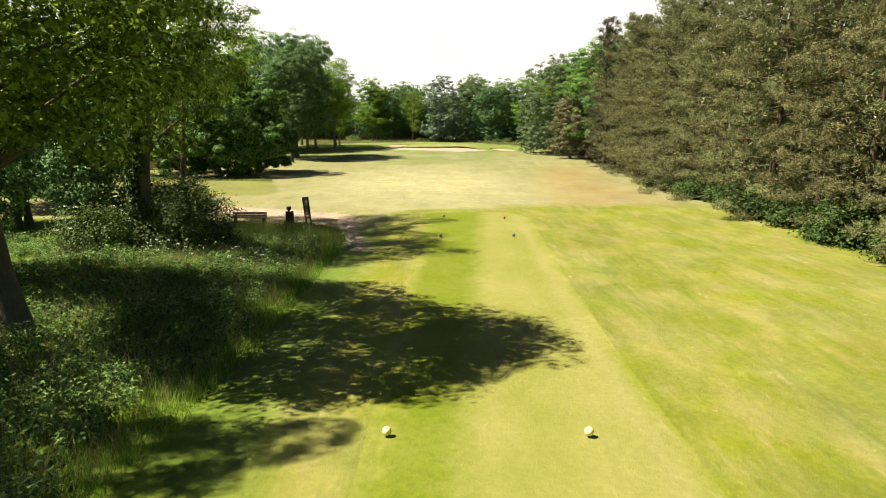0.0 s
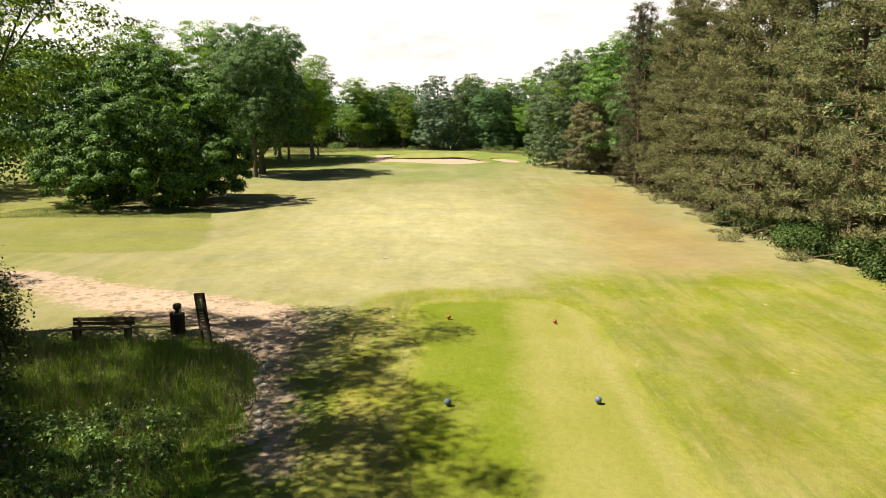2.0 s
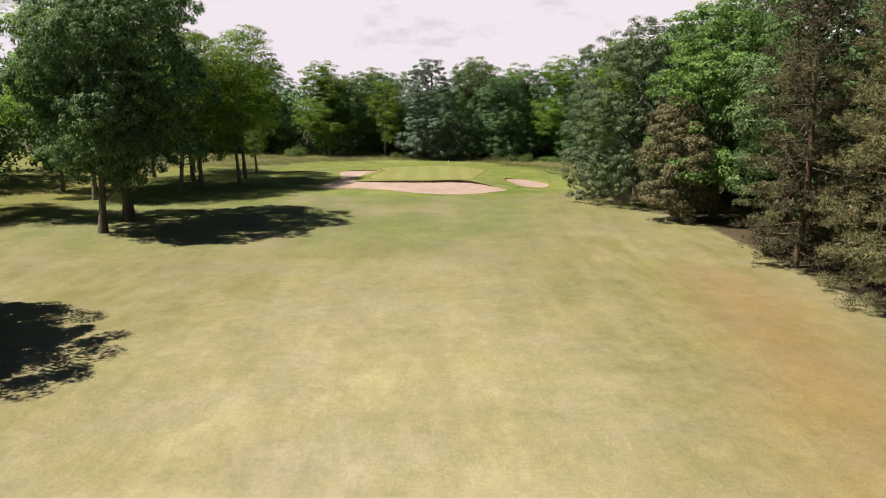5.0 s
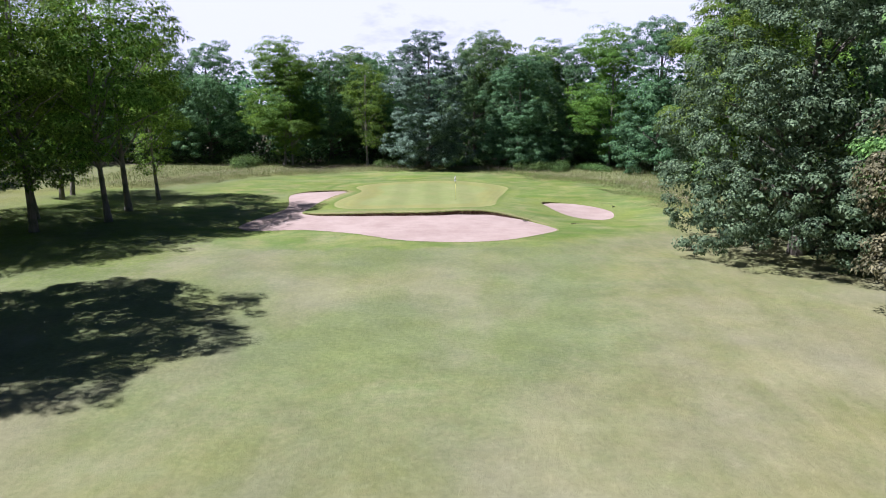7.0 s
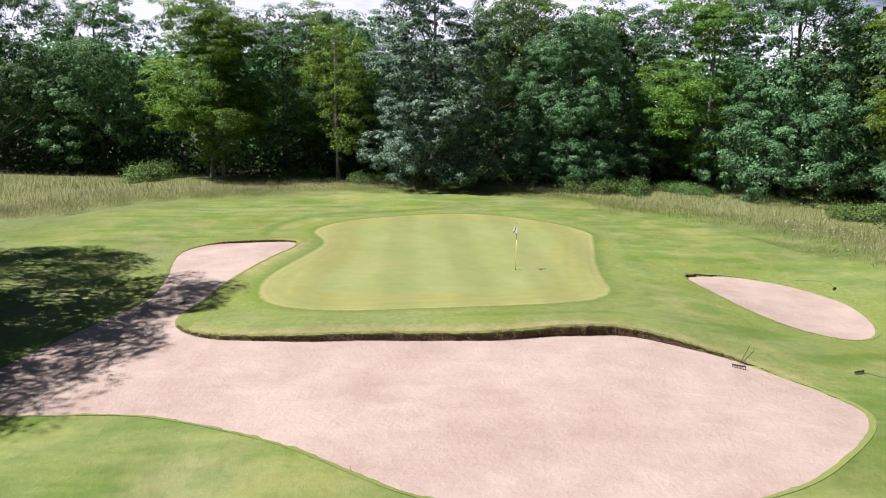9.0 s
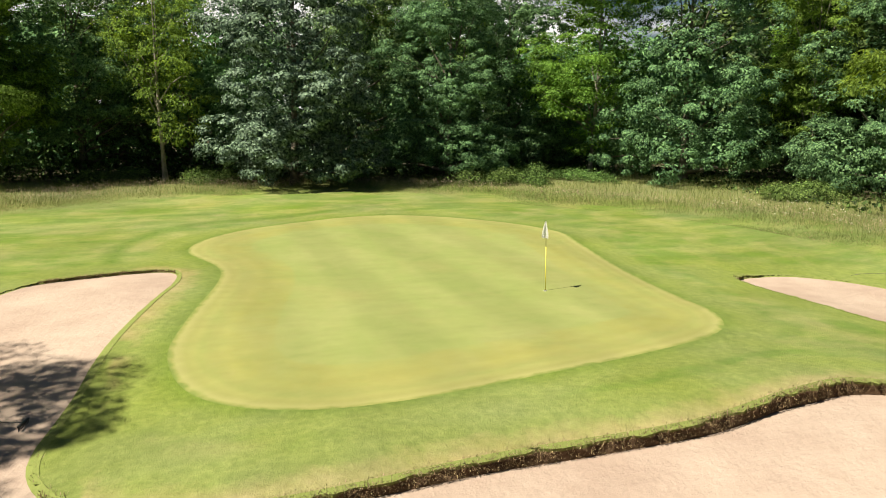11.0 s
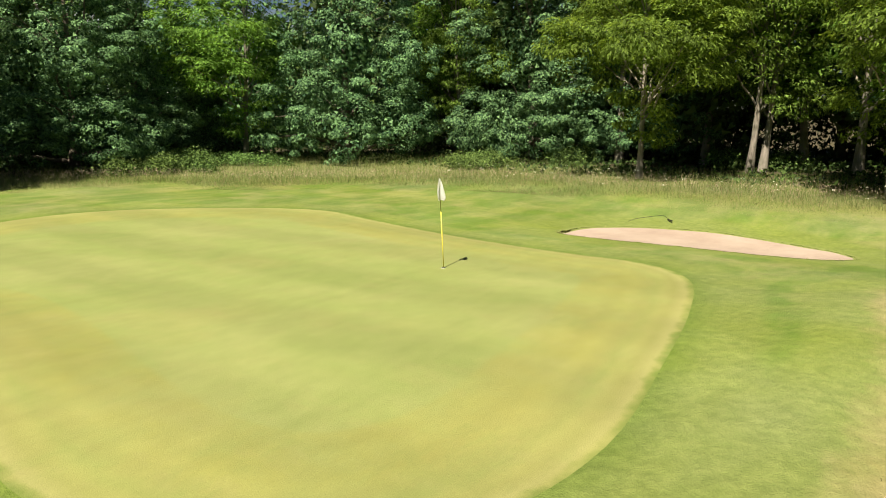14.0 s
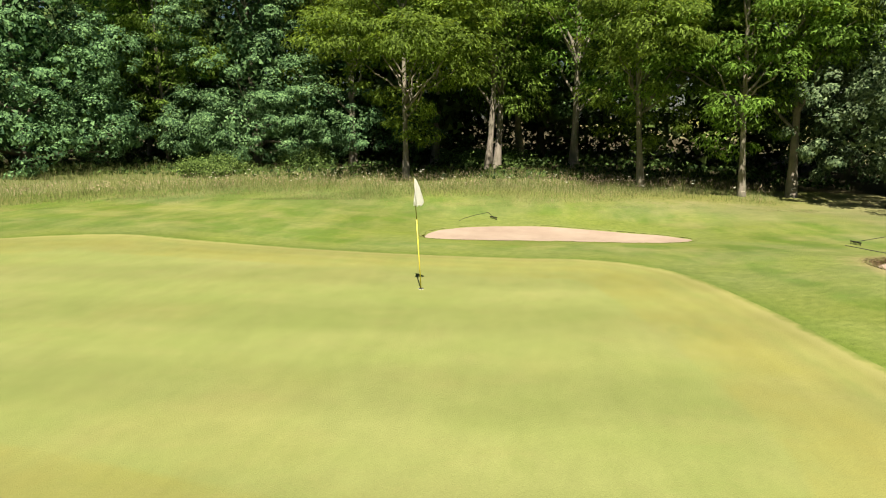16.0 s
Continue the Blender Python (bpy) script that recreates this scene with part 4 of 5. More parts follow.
place(big, [(-27.2, 133.6, 0, 0.96, 0.98), (-26.8, 127.4, 150, 0.68, 0.86), (34.0, 150.0, 60, 1.0)],
      "tall dark green oak with a full crown", "tree", "oaks along the fairway")
silver = broadleaf("silver_poplar", 14, 21.5, 6.8, 0.9, 640, 62, 0.28, (M_BARK, M_SILVER), 0.55, 0.85, 0.3, 0.8, 0.5, 16, 0.42, core=5000, skirt=6, main=0.76, lobe=(0.22, 0.4), crisp=1.6)
place(silver, [(-0.3, 202.8, 0, 0.9, 0.84)], "silver-green poplar at the wood's edge", "tree", "")
locust = broadleaf("locust_tree", 15, 20.5, 5.8, 1.6, 380, 66, 0.36, (M_BARK_PALE, M_ROBIN), 0.42, 1.05, 0.16, 0.45, 0.9, 13, 0.42, 1, 22, 700, main=0.6, slim=0.4)
place(locust, [(24.7, 205.0, 0, 1.1, 0.93), (-20.6, 207.8, 50, 1.0, 0.86), (-19.3, 206.9, 200, 0.85, 0.75), (27.5, 175.5, 100, 0.95), (25.2, 163.5, 160, 0.92), (23.2, 159.3, 220, 0.88), (42.0, 198.0, 20, 1.0),
               (-44.5, 134.5, 70, 1.2, 1.1), (37.5, 194.0, 240, 0.9), (-42.0, 151.0, 160, 1.25, 1.2)],
      "light green locust tree with feathery layered sprays", "tree", "locust trees")
locust2 = broadleaf("locust_tree", 16, 17.0, 4.8, 2.6, 230, 40, 0.34, (M_BARK_PALE, M_ROBIN), 0.38, 1.0, 0.2, 0.45, 0.9, 9, 0.58, 1, 16, 500, main=0.6, slim=0.4)
place(locust2, [(-24.4, 163.7, 0, 1.18), (-24.5, 170.5, 60, 0.85), (-27.4, 155.0, 120, 1.25, 1.1), (-28.5, 151.0, 200, 1.25, 1.1), (-34.0, 174.0, 240, 0.9), (-33.5, 171.0, 300, 0.95),
                (35.2, 171.5, 90, 1.05), (36.3, 171.0, 150, 1.1), (23.6, 157.0, 190, 1.0), (-30.0, 160.0, 10, 1.25, 1.1), (-23.8, 158.6, 30, 1.1), (-35.5, 145.0, 140, 1.3, 1.15), (-37.5, 154.5, 255, 1.35, 1.15), (-36.5, 164.0, 20, 1.3, 1.1), (37.6, 166.0, 35, 1.3, 1.2), (39.8, 175.5, 77, 1.3, 1.25), (38.2, 181.0, 215, 1.25, 1.2), (41.5, 169.5, 310, 1.35, 1.25), (-8.8, 206.8, 90, 0.85)],
      "slender locust tree with a pale ridged trunk", "tree", "locust trees")
wood = broadleaf("wood_edge_tree", 17, 18.5, 6.6, 1.5, 520, 56, 0.25, BROAD, 0.6, 0.85, 0.3, 0.72, 0.5, 18, 0.5, core=2500, skirt=2, lobe=(0.22, 0.42), crisp=1.4)
place(wood, [(-14.5, 212.0, 0, 0.94, 0.86), (-32.5, 213.0, 60, 0.95), (-6.8, 213.0, 130, 0.95, 0.88), (6.6, 213.0, 10, 0.95, 1.0),
             (-42.0, 213.0, 20, 1.05), (31.5, 126.0, 250, 1.22), (46.0, 168.0, 300, 1.05)],
      "dark green broadleaf tree crowding the wood's edge", "tree", "trees of the wood's edge")
full = broadleaf("wood_edge_tree", 27, 18.5, 6.6, 0.5, 760, 62, 0.22, (M_BARK, M_BROAD_SHADED), 0.6, 0.72, 0.3, 0.74, 0.5, 18, 0.42, core=6000, skirt=8, lobe=(0.22, 0.4), crisp=1.4)
place(full, [(12.2, 206.0, 260, 0.9, 0.82), (19.5, 211.0, 320, 1.0, 0.9), (29.5, 199.0, 30, 1.05), (37.5, 187.5, 90, 1.0), (43.0, 180.0, 140, 1.0)],
      "dark green broadleaf tree leafy down to the ground", "tree", "trees of the wood's edge")
olive = broadleaf("olive_green_tree", 18, 20.0, 6.4, 1.6, 360, 50, 0.32, (M_BARK, M_OLIVE), 0.45, 1.0, 0.3, 0.65, 0.7, 13, 0.5, lobe=(0.22, 0.42))
place(olive, [(9.5, 217.0, 0, 0.97), (-12.0, 216.0, 70, 0.93, 0.84), (16.5, 215.0, 140, 0.9), (28.0, 138.5, 200, 1.1)],
      "olive green tree with loose foliage", "tree", "trees of the wood's edge")
bronze = broadleaf("bronze_beech", 19, 11.5, 4.4, 0.5, 300, 44, 0.26, (M_BARK, M_BRONZE), 0.5, 0.8, 0.22, 0.75, 0.6, 12, 0.42)
place(bronze, [(23.7, 136.2, 0, 0.86, 1.02)], "bronze-brown leaved small tree", "tree")

# the wood behind: too deep and even to count
def deep_wood(name, seed, spots, label, mat=M_BROAD):
    r = np.random.default_rng(seed)
    pos, out = [], []
    for x, y, h, s in spots:
        p, o = crown_clumps(r, [((x, y, h * 0.5), (s * 1.1, s * 1.1, h * 0.5))] + [((x + r.uniform(-s, s) * 0.6, y + r.uniform(-s, s) * 0.6, h * r.uniform(0.35, 0.9)), (s * 0.5, s * 0.5, s * 0.5)) for _ in range(6)], 130, 0.55)
        pos.append(p), out.append(o)
    pos, out = np.concatenate(pos), np.concatenate(out)
    k = 22
    own = np.repeat(np.arange(len(pos)), k)
    q = r.normal(size=(len(own), 3)) * np.array([0.9, 0.9, 0.7])
    me = leaves(name, pos[own] + q, out[own] + np.array([0, 0, 0.6]) + r.normal(size=q.shape) * 0.5, r.normal(size=q.shape), r.uniform(0.4, 0.85, len(own)), r.uniform(0.4, 0.75, len(own)))
    me.materials.append(mat)
    return tagged(new(name, me), label, "woodland", kind="stuff")


r0 = np.random.default_rng(3)
deep_wood("woodland", 21, [(x + r0.uniform(-2, 2), y + r0.uniform(-2, 2), r0.uniform(13, 16.5), r0.uniform(4.5, 6)) for y in (221, 229) for x in range(-70, 72, 8)], "deep dark green wood behind the green")
# eastern wood: darker leaf colour paints in the shade under its canopy
deep_wood("woodland", 22, [(x + r0.uniform(-2, 2), y + r0.uniform(-2, 2), r0.uniform(17, 22), r0.uniform(4.5, 6)) for x in (44, 53) for y in range(143, 216, 8)], "deep wood east of the green, leaves darkened for its shade", M_SHRUB)
deep_wood("woodland", 23, [(x + r0.uniform(-2, 2), y + r0.uniform(-2, 2), r0.uniform(14, 20), r0.uniform(5, 7)) for x in (-56,) for y in range(30, 215, 8)], "deep green wood beyond the western field")

deep_wood("woodland", 24, [(x + r0.uniform(-2, 2), y + r0.uniform(-2, 2), r0.uniform(17, 21), r0.uniform(4.5, 6)) for x in (40,) for y in range(20, 142, 7)], "dark wood behind the row of pines")
pines = [pine(31, 21.5, 5.6, 4600, 12, 4500, 76, puffs=12), pine(32, 22.5, 5.3, 4600, 12, 4500, 76, puffs=12)]
r1 = np.random.default_rng(8)
front = [(float(np.interp(y, [60, 90, 112], [26.0, 26.7, 27.6])) + r1.uniform(-0.7, 0.7), y, r1.uniform(0, 360), r1.uniform(0.86, 1.06)) for y in np.arange(31, 111, 6.2)]
back = [(31.5 + r1.uniform(-1, 1), y, r1.uniform(0, 360), r1.uniform(0.98, 1.12)) for y in np.arange(28, 116, 12)]
front += [(28.4, 112.5, 40.0, 0.86), (27.4, 122.5, 200.0, 0.7)]
for i in (0, 1):
    place(pines[i], front[i::2], "dense dark pine with brownish needles and dead twigs", "tree", "row of pines along the rough")
place(pine(33, 22.5, 5.6, 1300, 10, 3000, puffs=9), back, "dense dark pine with brownish needles and dead twigs", "tree", "row of pines along the rough")

place(pine(34, 25.0, 4.5, 3600, 12, 3500, 80, M_SPRUCE, "spruce_tree", 11), [(25.9, 117.5, 0, 0.93)], "dark brownish spruce at the end of the pines", "tree")

# understorey beneath the wood's edge; its dark leaf colour stands in for shade
r4 = np.random.default_rng(77)
ux = np.concatenate([r4.uniform(-45, 28, 14000), r4.uniform(-75, 55, 16000), r4.uniform(48, 60, 12000), r4.uniform(28, 50, 12000)])
uy = np.concatenate([r4.uniform(206.8, 213, 14000), r4.uniform(213, 222, 16000), r4.uniform(140, 214, 12000), r4.uniform(152, 214, 12000)])
keep = ((ux < 45) | (uy > 140)) & (uy > np.interp(ux, [-15, -9], [209.0, 206.0]) - 60 * (ux > 28))
ux, uy = ux[keep], uy[keep]
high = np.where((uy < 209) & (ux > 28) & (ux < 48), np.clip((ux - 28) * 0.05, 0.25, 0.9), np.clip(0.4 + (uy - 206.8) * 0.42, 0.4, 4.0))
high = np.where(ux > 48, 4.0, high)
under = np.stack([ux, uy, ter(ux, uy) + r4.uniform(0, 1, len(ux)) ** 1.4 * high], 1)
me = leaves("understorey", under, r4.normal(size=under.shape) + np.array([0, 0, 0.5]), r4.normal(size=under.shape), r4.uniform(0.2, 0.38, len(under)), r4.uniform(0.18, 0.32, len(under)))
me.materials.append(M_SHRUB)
tagged(new("understorey", me), "leafy understorey, dark-coloured to stand in for the wood's shade", "undergrowth", kind="stuff")

# ---- by the tee ----
tall = broadleaf("tall_ash_tree", 41, 18.8, 7.2, 5.2, 580, 62, 0.24, (M_BARK, M_FIELD), 0.45, 1.0, 0.42, 0.55, 0.7, 12, 0.5, 1, 22, 0, limb_r=0.32)
# the second, narrow copy is an unseen addition that casts dapples by the tee
place(tall, [(-13.4, 21.8, 0, 1.1, 1.02), (-15.2, 11.8, 120, 0.42, 0.95)], "tall broadleaf tree shading the tee, its narrow copy added out of view", "tree", "tall trees by the tee")
ivy = broadleaf("ivy_clad_tree", 44, 20.0, 6.6, 4.4, 310, 60, 0.22, (M_BARK, M_FIELD), 0.4, 1.0, 0.42, 0.45, 0.7, 12, 0.5, 1, 22, 0, limb_r=0.32)
ri = np.random.default_rng(45)
turn, up = ri.uniform(0, 2 * np.pi, 5200), 7.4 * ri.uniform(0, 1, 5200) ** 0.9
wide = (0.62 + 0.22 * np.sin(up * 1.7 + turn * 2)) * (1 - up / 14) * ri.uniform(0.7, 1.1, 5200)
sleeve = np.stack([np.cos(turn) * wide, np.sin(turn) * wide, up], 1)
away = np.stack([np.cos(turn), np.sin(turn), 0 * turn + 0.4], 1)
part("ivy", leaves("ivy", sleeve, away + ri.normal(size=sleeve.shape) * 0.4, ri.normal(size=sleeve.shape) - np.array([0, 0, 0.8]), ri.uniform(0.1, 0.2, 5200), 0.13), M_SHRUB, ivy, "dark ivy wrapped round the trunk")
place(ivy, [(-15.9, 37.4, 0, 1.0)], "tall tree with ivy round its thick trunk", "tree")
airy = broadleaf("field_maple", 42, 20.0, 6.0, 4.0, 370, 62, 0.21, (M_BARK, M_FIELD), 0.28, 1.1, 0.24, 0.5, 0.8, 12, 0.55, 1, 24, 700, limb_r=0.4, lean=(1.8, -4.2))
place(airy, [(-18.1, 49.2, 0, 1.0)], "open-crowned green tree beside the path", "tree")
side_tree = broadleaf("hedge_tree", 43, 13.0, 5.5, 1.0, 320, 34, 0.31, BROAD, 0.55, 0.9, 0.3, 0.65, 0.6, 10, 0.5, 2, 14)
# the one at (-19.5, 17) stays out of view, added to shade the bed
place(side_tree, [(-26.5, 45.0, 0, 1.0), (-33.0, 56.0, 90, 1.1), (-21.4, 28.0, 200, 1.0), (-35.0, 42.0, 300, 1.1), (-19.5, 17.0, 130, 1.0), (-20.2, 40.5, 70, 0.85)], "dark hedgerow tree on twin stems, one added unseen for shade", "tree", "hedgerow trees")

elder = shrub("elder_bush", 51, (3.0, 3.0, 3.6), 300, 26, 0.17, M_ELDER, 32, 0.5)
place(elder, [(-13.4, 38.0, 0, 1.0), (-16.5, 42.0, 120, 1.1), (-18.0, 36.5, 240, 0.9), (-17.6, 47.2, 60, 1.0)], "elder bush with flat cream flower heads", "bush", "elders by the tee")
bramble = shrub("bramble_bush", 52, (2.3, 2.3, 2.1), 160, 20, 0.21, M_SHRUB, 0, 0.45)
r2 = np.random.default_rng(12)
place(bramble, [(24.7 + r2.uniform(-0.6, 1.2), y + r2.uniform(-1, 1), r2.uniform(0, 360), float(np.interp(y, [36, 62, 86], [1.45, 1.1, 0.7])) * r2.uniform(0.75, 1.15)) for y in np.arange(34, 86, 3.6)], "dark bramble undergrowth beneath the pines", "bush", "undergrowth beneath the pines")
scrub = shrub("wood_edge_bush", 53, (3.4, 2.4, 1.4), 190, 20, 0.20, M_HERB, 0, 0.5)
place(scrub, [(13.2, 201.0, 0, 0.9, 0.8), (17.0, 201.3, 80, 0.8, 0.9), (29.2, 187.0, 160, 0.8, 0.7), (31.5, 188.0, 20, 0.9, 0.8), (-5.5, 205.5, 200, 0.7), (36.0, 184.0, 10, 0.9), (-12.5, 207.0, 30, 0.9, 0.7),
              (-26.0, 206.5, 90, 1.1), (39.0, 172.0, 70, 1.0), (4.0, 208.0, 20, 1.0, 0.8), (22.0, 201.5, 110, 0.9, 0.6)], "pale green scrub at the wood's edge", "bush", "scrub at the wood's edge")


# ---- long grass ----
def scatter(r, n, x0, x1, y0, y1, keep):
    x, y = r.uniform(x0, x1, n), r.uniform(y0, y1, n)
    m = keep(x, y)
    x, y = x[m], y[m]
    return np.stack([x, y, ter(x, y) - 0.01], 1)


def stand(name, pos, length, width, mat, label, lean=0.25):
    r = np.random.default_rng(len(pos))
    me = blades(name, pos, np.array([[0, 0, 1.0]]) + r.normal(size=pos.shape) * lean, length, width)
    me.materials.append(mat)
    return tagged(new(name, me), label, "grass", kind="stuff")


r3 = np.random.default_rng(61)
bed = scatter(r3, 240000, -22, -5, 4, 48.6, lambda x, y: (x < bed_x(y) + r3.normal(size=x.shape) * 0.18) & (r3.uniform(size=x.shape) < np.clip(1.1 - (bed_x(y) - x) / 3.0, np.where((y > 34) & (x > -14), 0.75, 0.10), 1)))
stand("long_grass", bed, r3.uniform(0.15, 0.75, len(bed)) ** 1.2, 0.015, M_BED, "unmown long grass beside the tee", 0.45)
seed_heads = scatter(r3, 26000, -20, -5.4, 6, 48, lambda x, y: x < bed_x(y) - 0.15)
stand("seeding_grass", seed_heads, r3.uniform(0.6, 1.15, len(seed_heads)), 0.012, M_STRAW, "pale seed stalks above the long grass", 0.35)
mounds = scatter(r3, 5200, -26, -6.2, 2, 41, lambda x, y: (x < bed_x(y) - 0.9 - 0.5 * np.sin(y * 0.5)))
up = 0.35 + 0.5 * r3.uniform(size=len(mounds)) ** 1.5 + 0.3 * np.sin(mounds[:, 0] * 0.9) * np.sin(mounds[:, 1] * 0.7)
herb = np.repeat(mounds, 34, 0)
puff = unit(r3.normal(size=herb.shape)) * r3.uniform(0.5, 1.0, (len(herb), 1))
herb = herb + puff * np.array([0.30, 0.30, 0.0]) + np.array([0, 0, 1.0]) * (np.repeat(np.clip(up, 0.2, 1.3), 34) * (0.62 + 0.38 * puff[:, 2]))[:, None]
me = leaves("nettles", herb, puff * 0.8 + np.array([[0, 0, 0.8]]) + r3.normal(size=herb.shape) * 0.35, puff + r3.normal(size=herb.shape) * 0.5 - np.array([0, 0, 0.25]), r3.uniform(0.09, 0.17, len(herb)), 0.075)
me.materials.append(M_HERB)
tagged(new("nettles", me), "thick nettles and brambles beneath the trees", "undergrowth", kind="stuff")
# a strip along the meadow's mown edge, thick at the front
front = MEADOW[4:14 * 4]
step = np.linalg.norm(np.diff(front, axis=0), axis=1)
run = np.r_[0, np.cumsum(step)]
at = r3.uniform(0, run[-1], 330000)
turn = r3.uniform(0, 2 * np.pi, len(at))
off = 8.0 * r3.uniform(size=len(at)) ** 1.4
fx = np.interp(at, run, front[:, 0]) + np.cos(turn) * off
fy = np.interp(at, run, front[:, 1]) + np.sin(turn) * off
keep = within(fx, fy, MEADOW)
back_edge = np.stack([fx[keep], fy[keep], ter(fx[keep], fy[keep]) - 0.01], 1)
wave = 0.8 + 0.3 * np.sin(back_edge[:, 0] * 0.9 + 1.3 * np.sin(back_edge[:, 1] * 0.7)) * np.sin(back_edge[:, 1] * 1.1)
drift = 0.9 * np.sin(back_edge[:, 0] * 0.55 + 2.0 * np.sin(back_edge[:, 1] * 0.31)) + 0.5 * np.sin(back_edge[:, 0] * 1.7 + back_edge[:, 1])
tall = r3.uniform(0.12, 0.58, len(back_edge)) * wave * np.clip((seg_dist(back_edge[:, 0], back_edge[:, 1], MEADOW) - 0.6 + drift) / 3.2, 0.08, 1)
straw = r3.uniform(size=len(back_edge)) < 0.22
stand("meadow_grass", back_edge[~straw], tall[~straw], 0.009, M_BLADE, "tall green meadow grass round the green", 0.4)
stand("meadow_grass", back_edge[straw], tall[straw] * 1.1, 0.009, M_STRAW, "tall straw-pale meadow grass round the green", 0.4)
heads = np.repeat(back_edge[seg_dist(back_edge[:, 0], back_edge[:, 1], MEADOW) > 3.0][::12], 3, 0)
heads = heads + r3.normal(size=heads.shape) * np.array([0.12, 0.12, 0.0]) + np.array([0, 0, 1]) * (r3.uniform(0.25, 0.6, (len(heads), 1)) * np.clip(seg_dist(heads[:, 0], heads[:, 1], MEADOW) / 3.0, 0.4, 1)[:, None])
me = leaves("seed_heads", heads, r3.normal(size=heads.shape), r3.normal(size=heads.shape) * 0.4 + np.array([0, 0, 1.0]), r3.uniform(0.05, 0.11, len(heads)), 0.025)
me.materials.append(M_SEED)
tagged(new("seed_heads", me), "pinkish brown seed heads over the meadow grass", "grass", kind="stuff")
lush_back = scatter(r3, 90000, -40, 34, 158, 207, lambda x, y: within(x, y, MEADOW))
stand("long_grass", lush_back, r3.uniform(0.2, 0.75, len(lush_back)) * np.clip((seg_dist(lush_back[:, 0], lush_back[:, 1], MEADOW) - 0.6) / 4.5, 0.08, 1), 0.018, M_BLADE, "green long grass at the wood's edge")
semi = scatter(r3, 40000, -40, -17, 84, 94, lambda x, y: within(x, y, SEMI))
stand("semi_rough_grass", semi, r3.uniform(0.06, 0.2, len(semi)), 0.025, M_BLADE, "longer straw-tinted rough by the maple", 0.4)
# turf hanging over the bunkers' edges, and dead bristle on the cut face
for outline, count in ((LONG_BUNKER, 16000), (SMALL_BUNKER, 1500)):
    m = len(outline)
    length = np.linalg.norm(np.roll(outline, -1, 0) - outline, axis=1)
    i = r3.choice(m, count, p=length / length.sum())
    s = r3.uniform(0, 1, len(i))[:, None]
    q = outline[i] * (1 - s) + outline[(i + 1) % m] * s
    out_q = q + r3.normal(size=q.shape) * 0.06
    rim = ter(out_q[:, 0], out_q[:, 1])
    pos = np.c_[out_q, rim - 0.01][(rim - sand_z(q[:, 0], q[:, 1]) > 0.09) | (r3.uniform(size=count) < 0.12)]
    stand("lip_grass", pos, r3.uniform(0.03, 0.09, len(pos)), 0.014, M_STRAW, "dry grass fringe on the bunker's edge", 1.0)
    if outline is LONG_BUNKER:
        way = np.roll(outline, -1, 0) - outline
        nrm = np.stack([-way[:, 1], way[:, 0]], 1) / length[:, None]
        probe = outline[0] + nrm[0] * 0.05
        nrm = nrm * (1 if within(probe[:1], probe[1:], outline)[0] else -1)
        face = np.repeat(q, 2, 0) + np.repeat(nrm[i], 2, 0) * r3.uniform(0.04, 0.12, (2 * len(q), 1))
        top, low = ter(face[:, 0], face[:, 1]), sand_z(face[:, 0], face[:, 1])
        pos = np.c_[face, top + (low - top) * r3.uniform(0.0, 0.85, len(face))][top - low > 0.085]
        stand("lip_bristle", pos, r3.uniform(0.03, 0.08, len(pos)), 0.016, M_BRISTLE, "dead brown turf bristle on the bunker's cut face", 1.1)

# white umbels in the bed and along the wood's edge
def umbels(name, spots, low, high, label):
    r = np.random.default_rng(len(spots))
    tops = spots + np.array([0, 0, 1.0]) * r.uniform(low, high, (len(spots), 1))
    own = np.repeat(np.arange(len(tops)), 12)
    pos = tops[own] + r.normal(size=(len(own), 3)) * np.array([0.035, 0.035, 0.012])
    me = leaves(name, pos, np.array([[0, 0, 1.0]]) + r.normal(size=pos.shape) * 0.35, r.normal(size=pos.shape), 0.032, 0.028)
    me.materials.append(M_BLOOM)
    return tagged(new(name, me), label, "flowers", kind="stuff")


umbels("cow_parsley", scatter(r3, 130, -15, -7, 30, 40, lambda x, y: x < bed_x(y) - 1.2), 0.8, 1.15, "white cow parsley above the nettles")
umbels("cow_parsley", scatter(r3, 90, 18.5, 24, 160, 184, lambda x, y: within(x, y, MEADOW) & (seg_dist(x, y, MEADOW) > 1.0)), 0.55, 0.95, "white cow parsley in the meadow grass")
umbels("cow_parsley", scatter(r3, 50, -30.5, -25.5, 84.5, 88, lambda x, y: x < -25), 0.3, 0.6, "white flowers before the maple")


# ---- flag, markers, furniture ----
def shape(name, bm, bevel=0.0):
    if bevel:
        bmesh.ops.bevel(bm, geom=bm.edges[:], offset=bevel, segments=2, affect="EDGES", profile=0.6)
    me = bpy.data.meshes.new(name)
    bm.to_mesh(me)
    bm.free()
    return me


def block(name, sx, sy, sz, at, mat, parent, bevel=0.01, turn=(0, 0, 0), label=""):
    bm = bmesh.new()
    bmesh.ops.create_cube(bm, size=1, matrix=Matrix.Diagonal((sx, sy, sz, 1)))
    ob = part(name, shape(name, bm, bevel), mat, parent, label)
    ob.matrix_basis = pose(*at, *turn)
    return ob


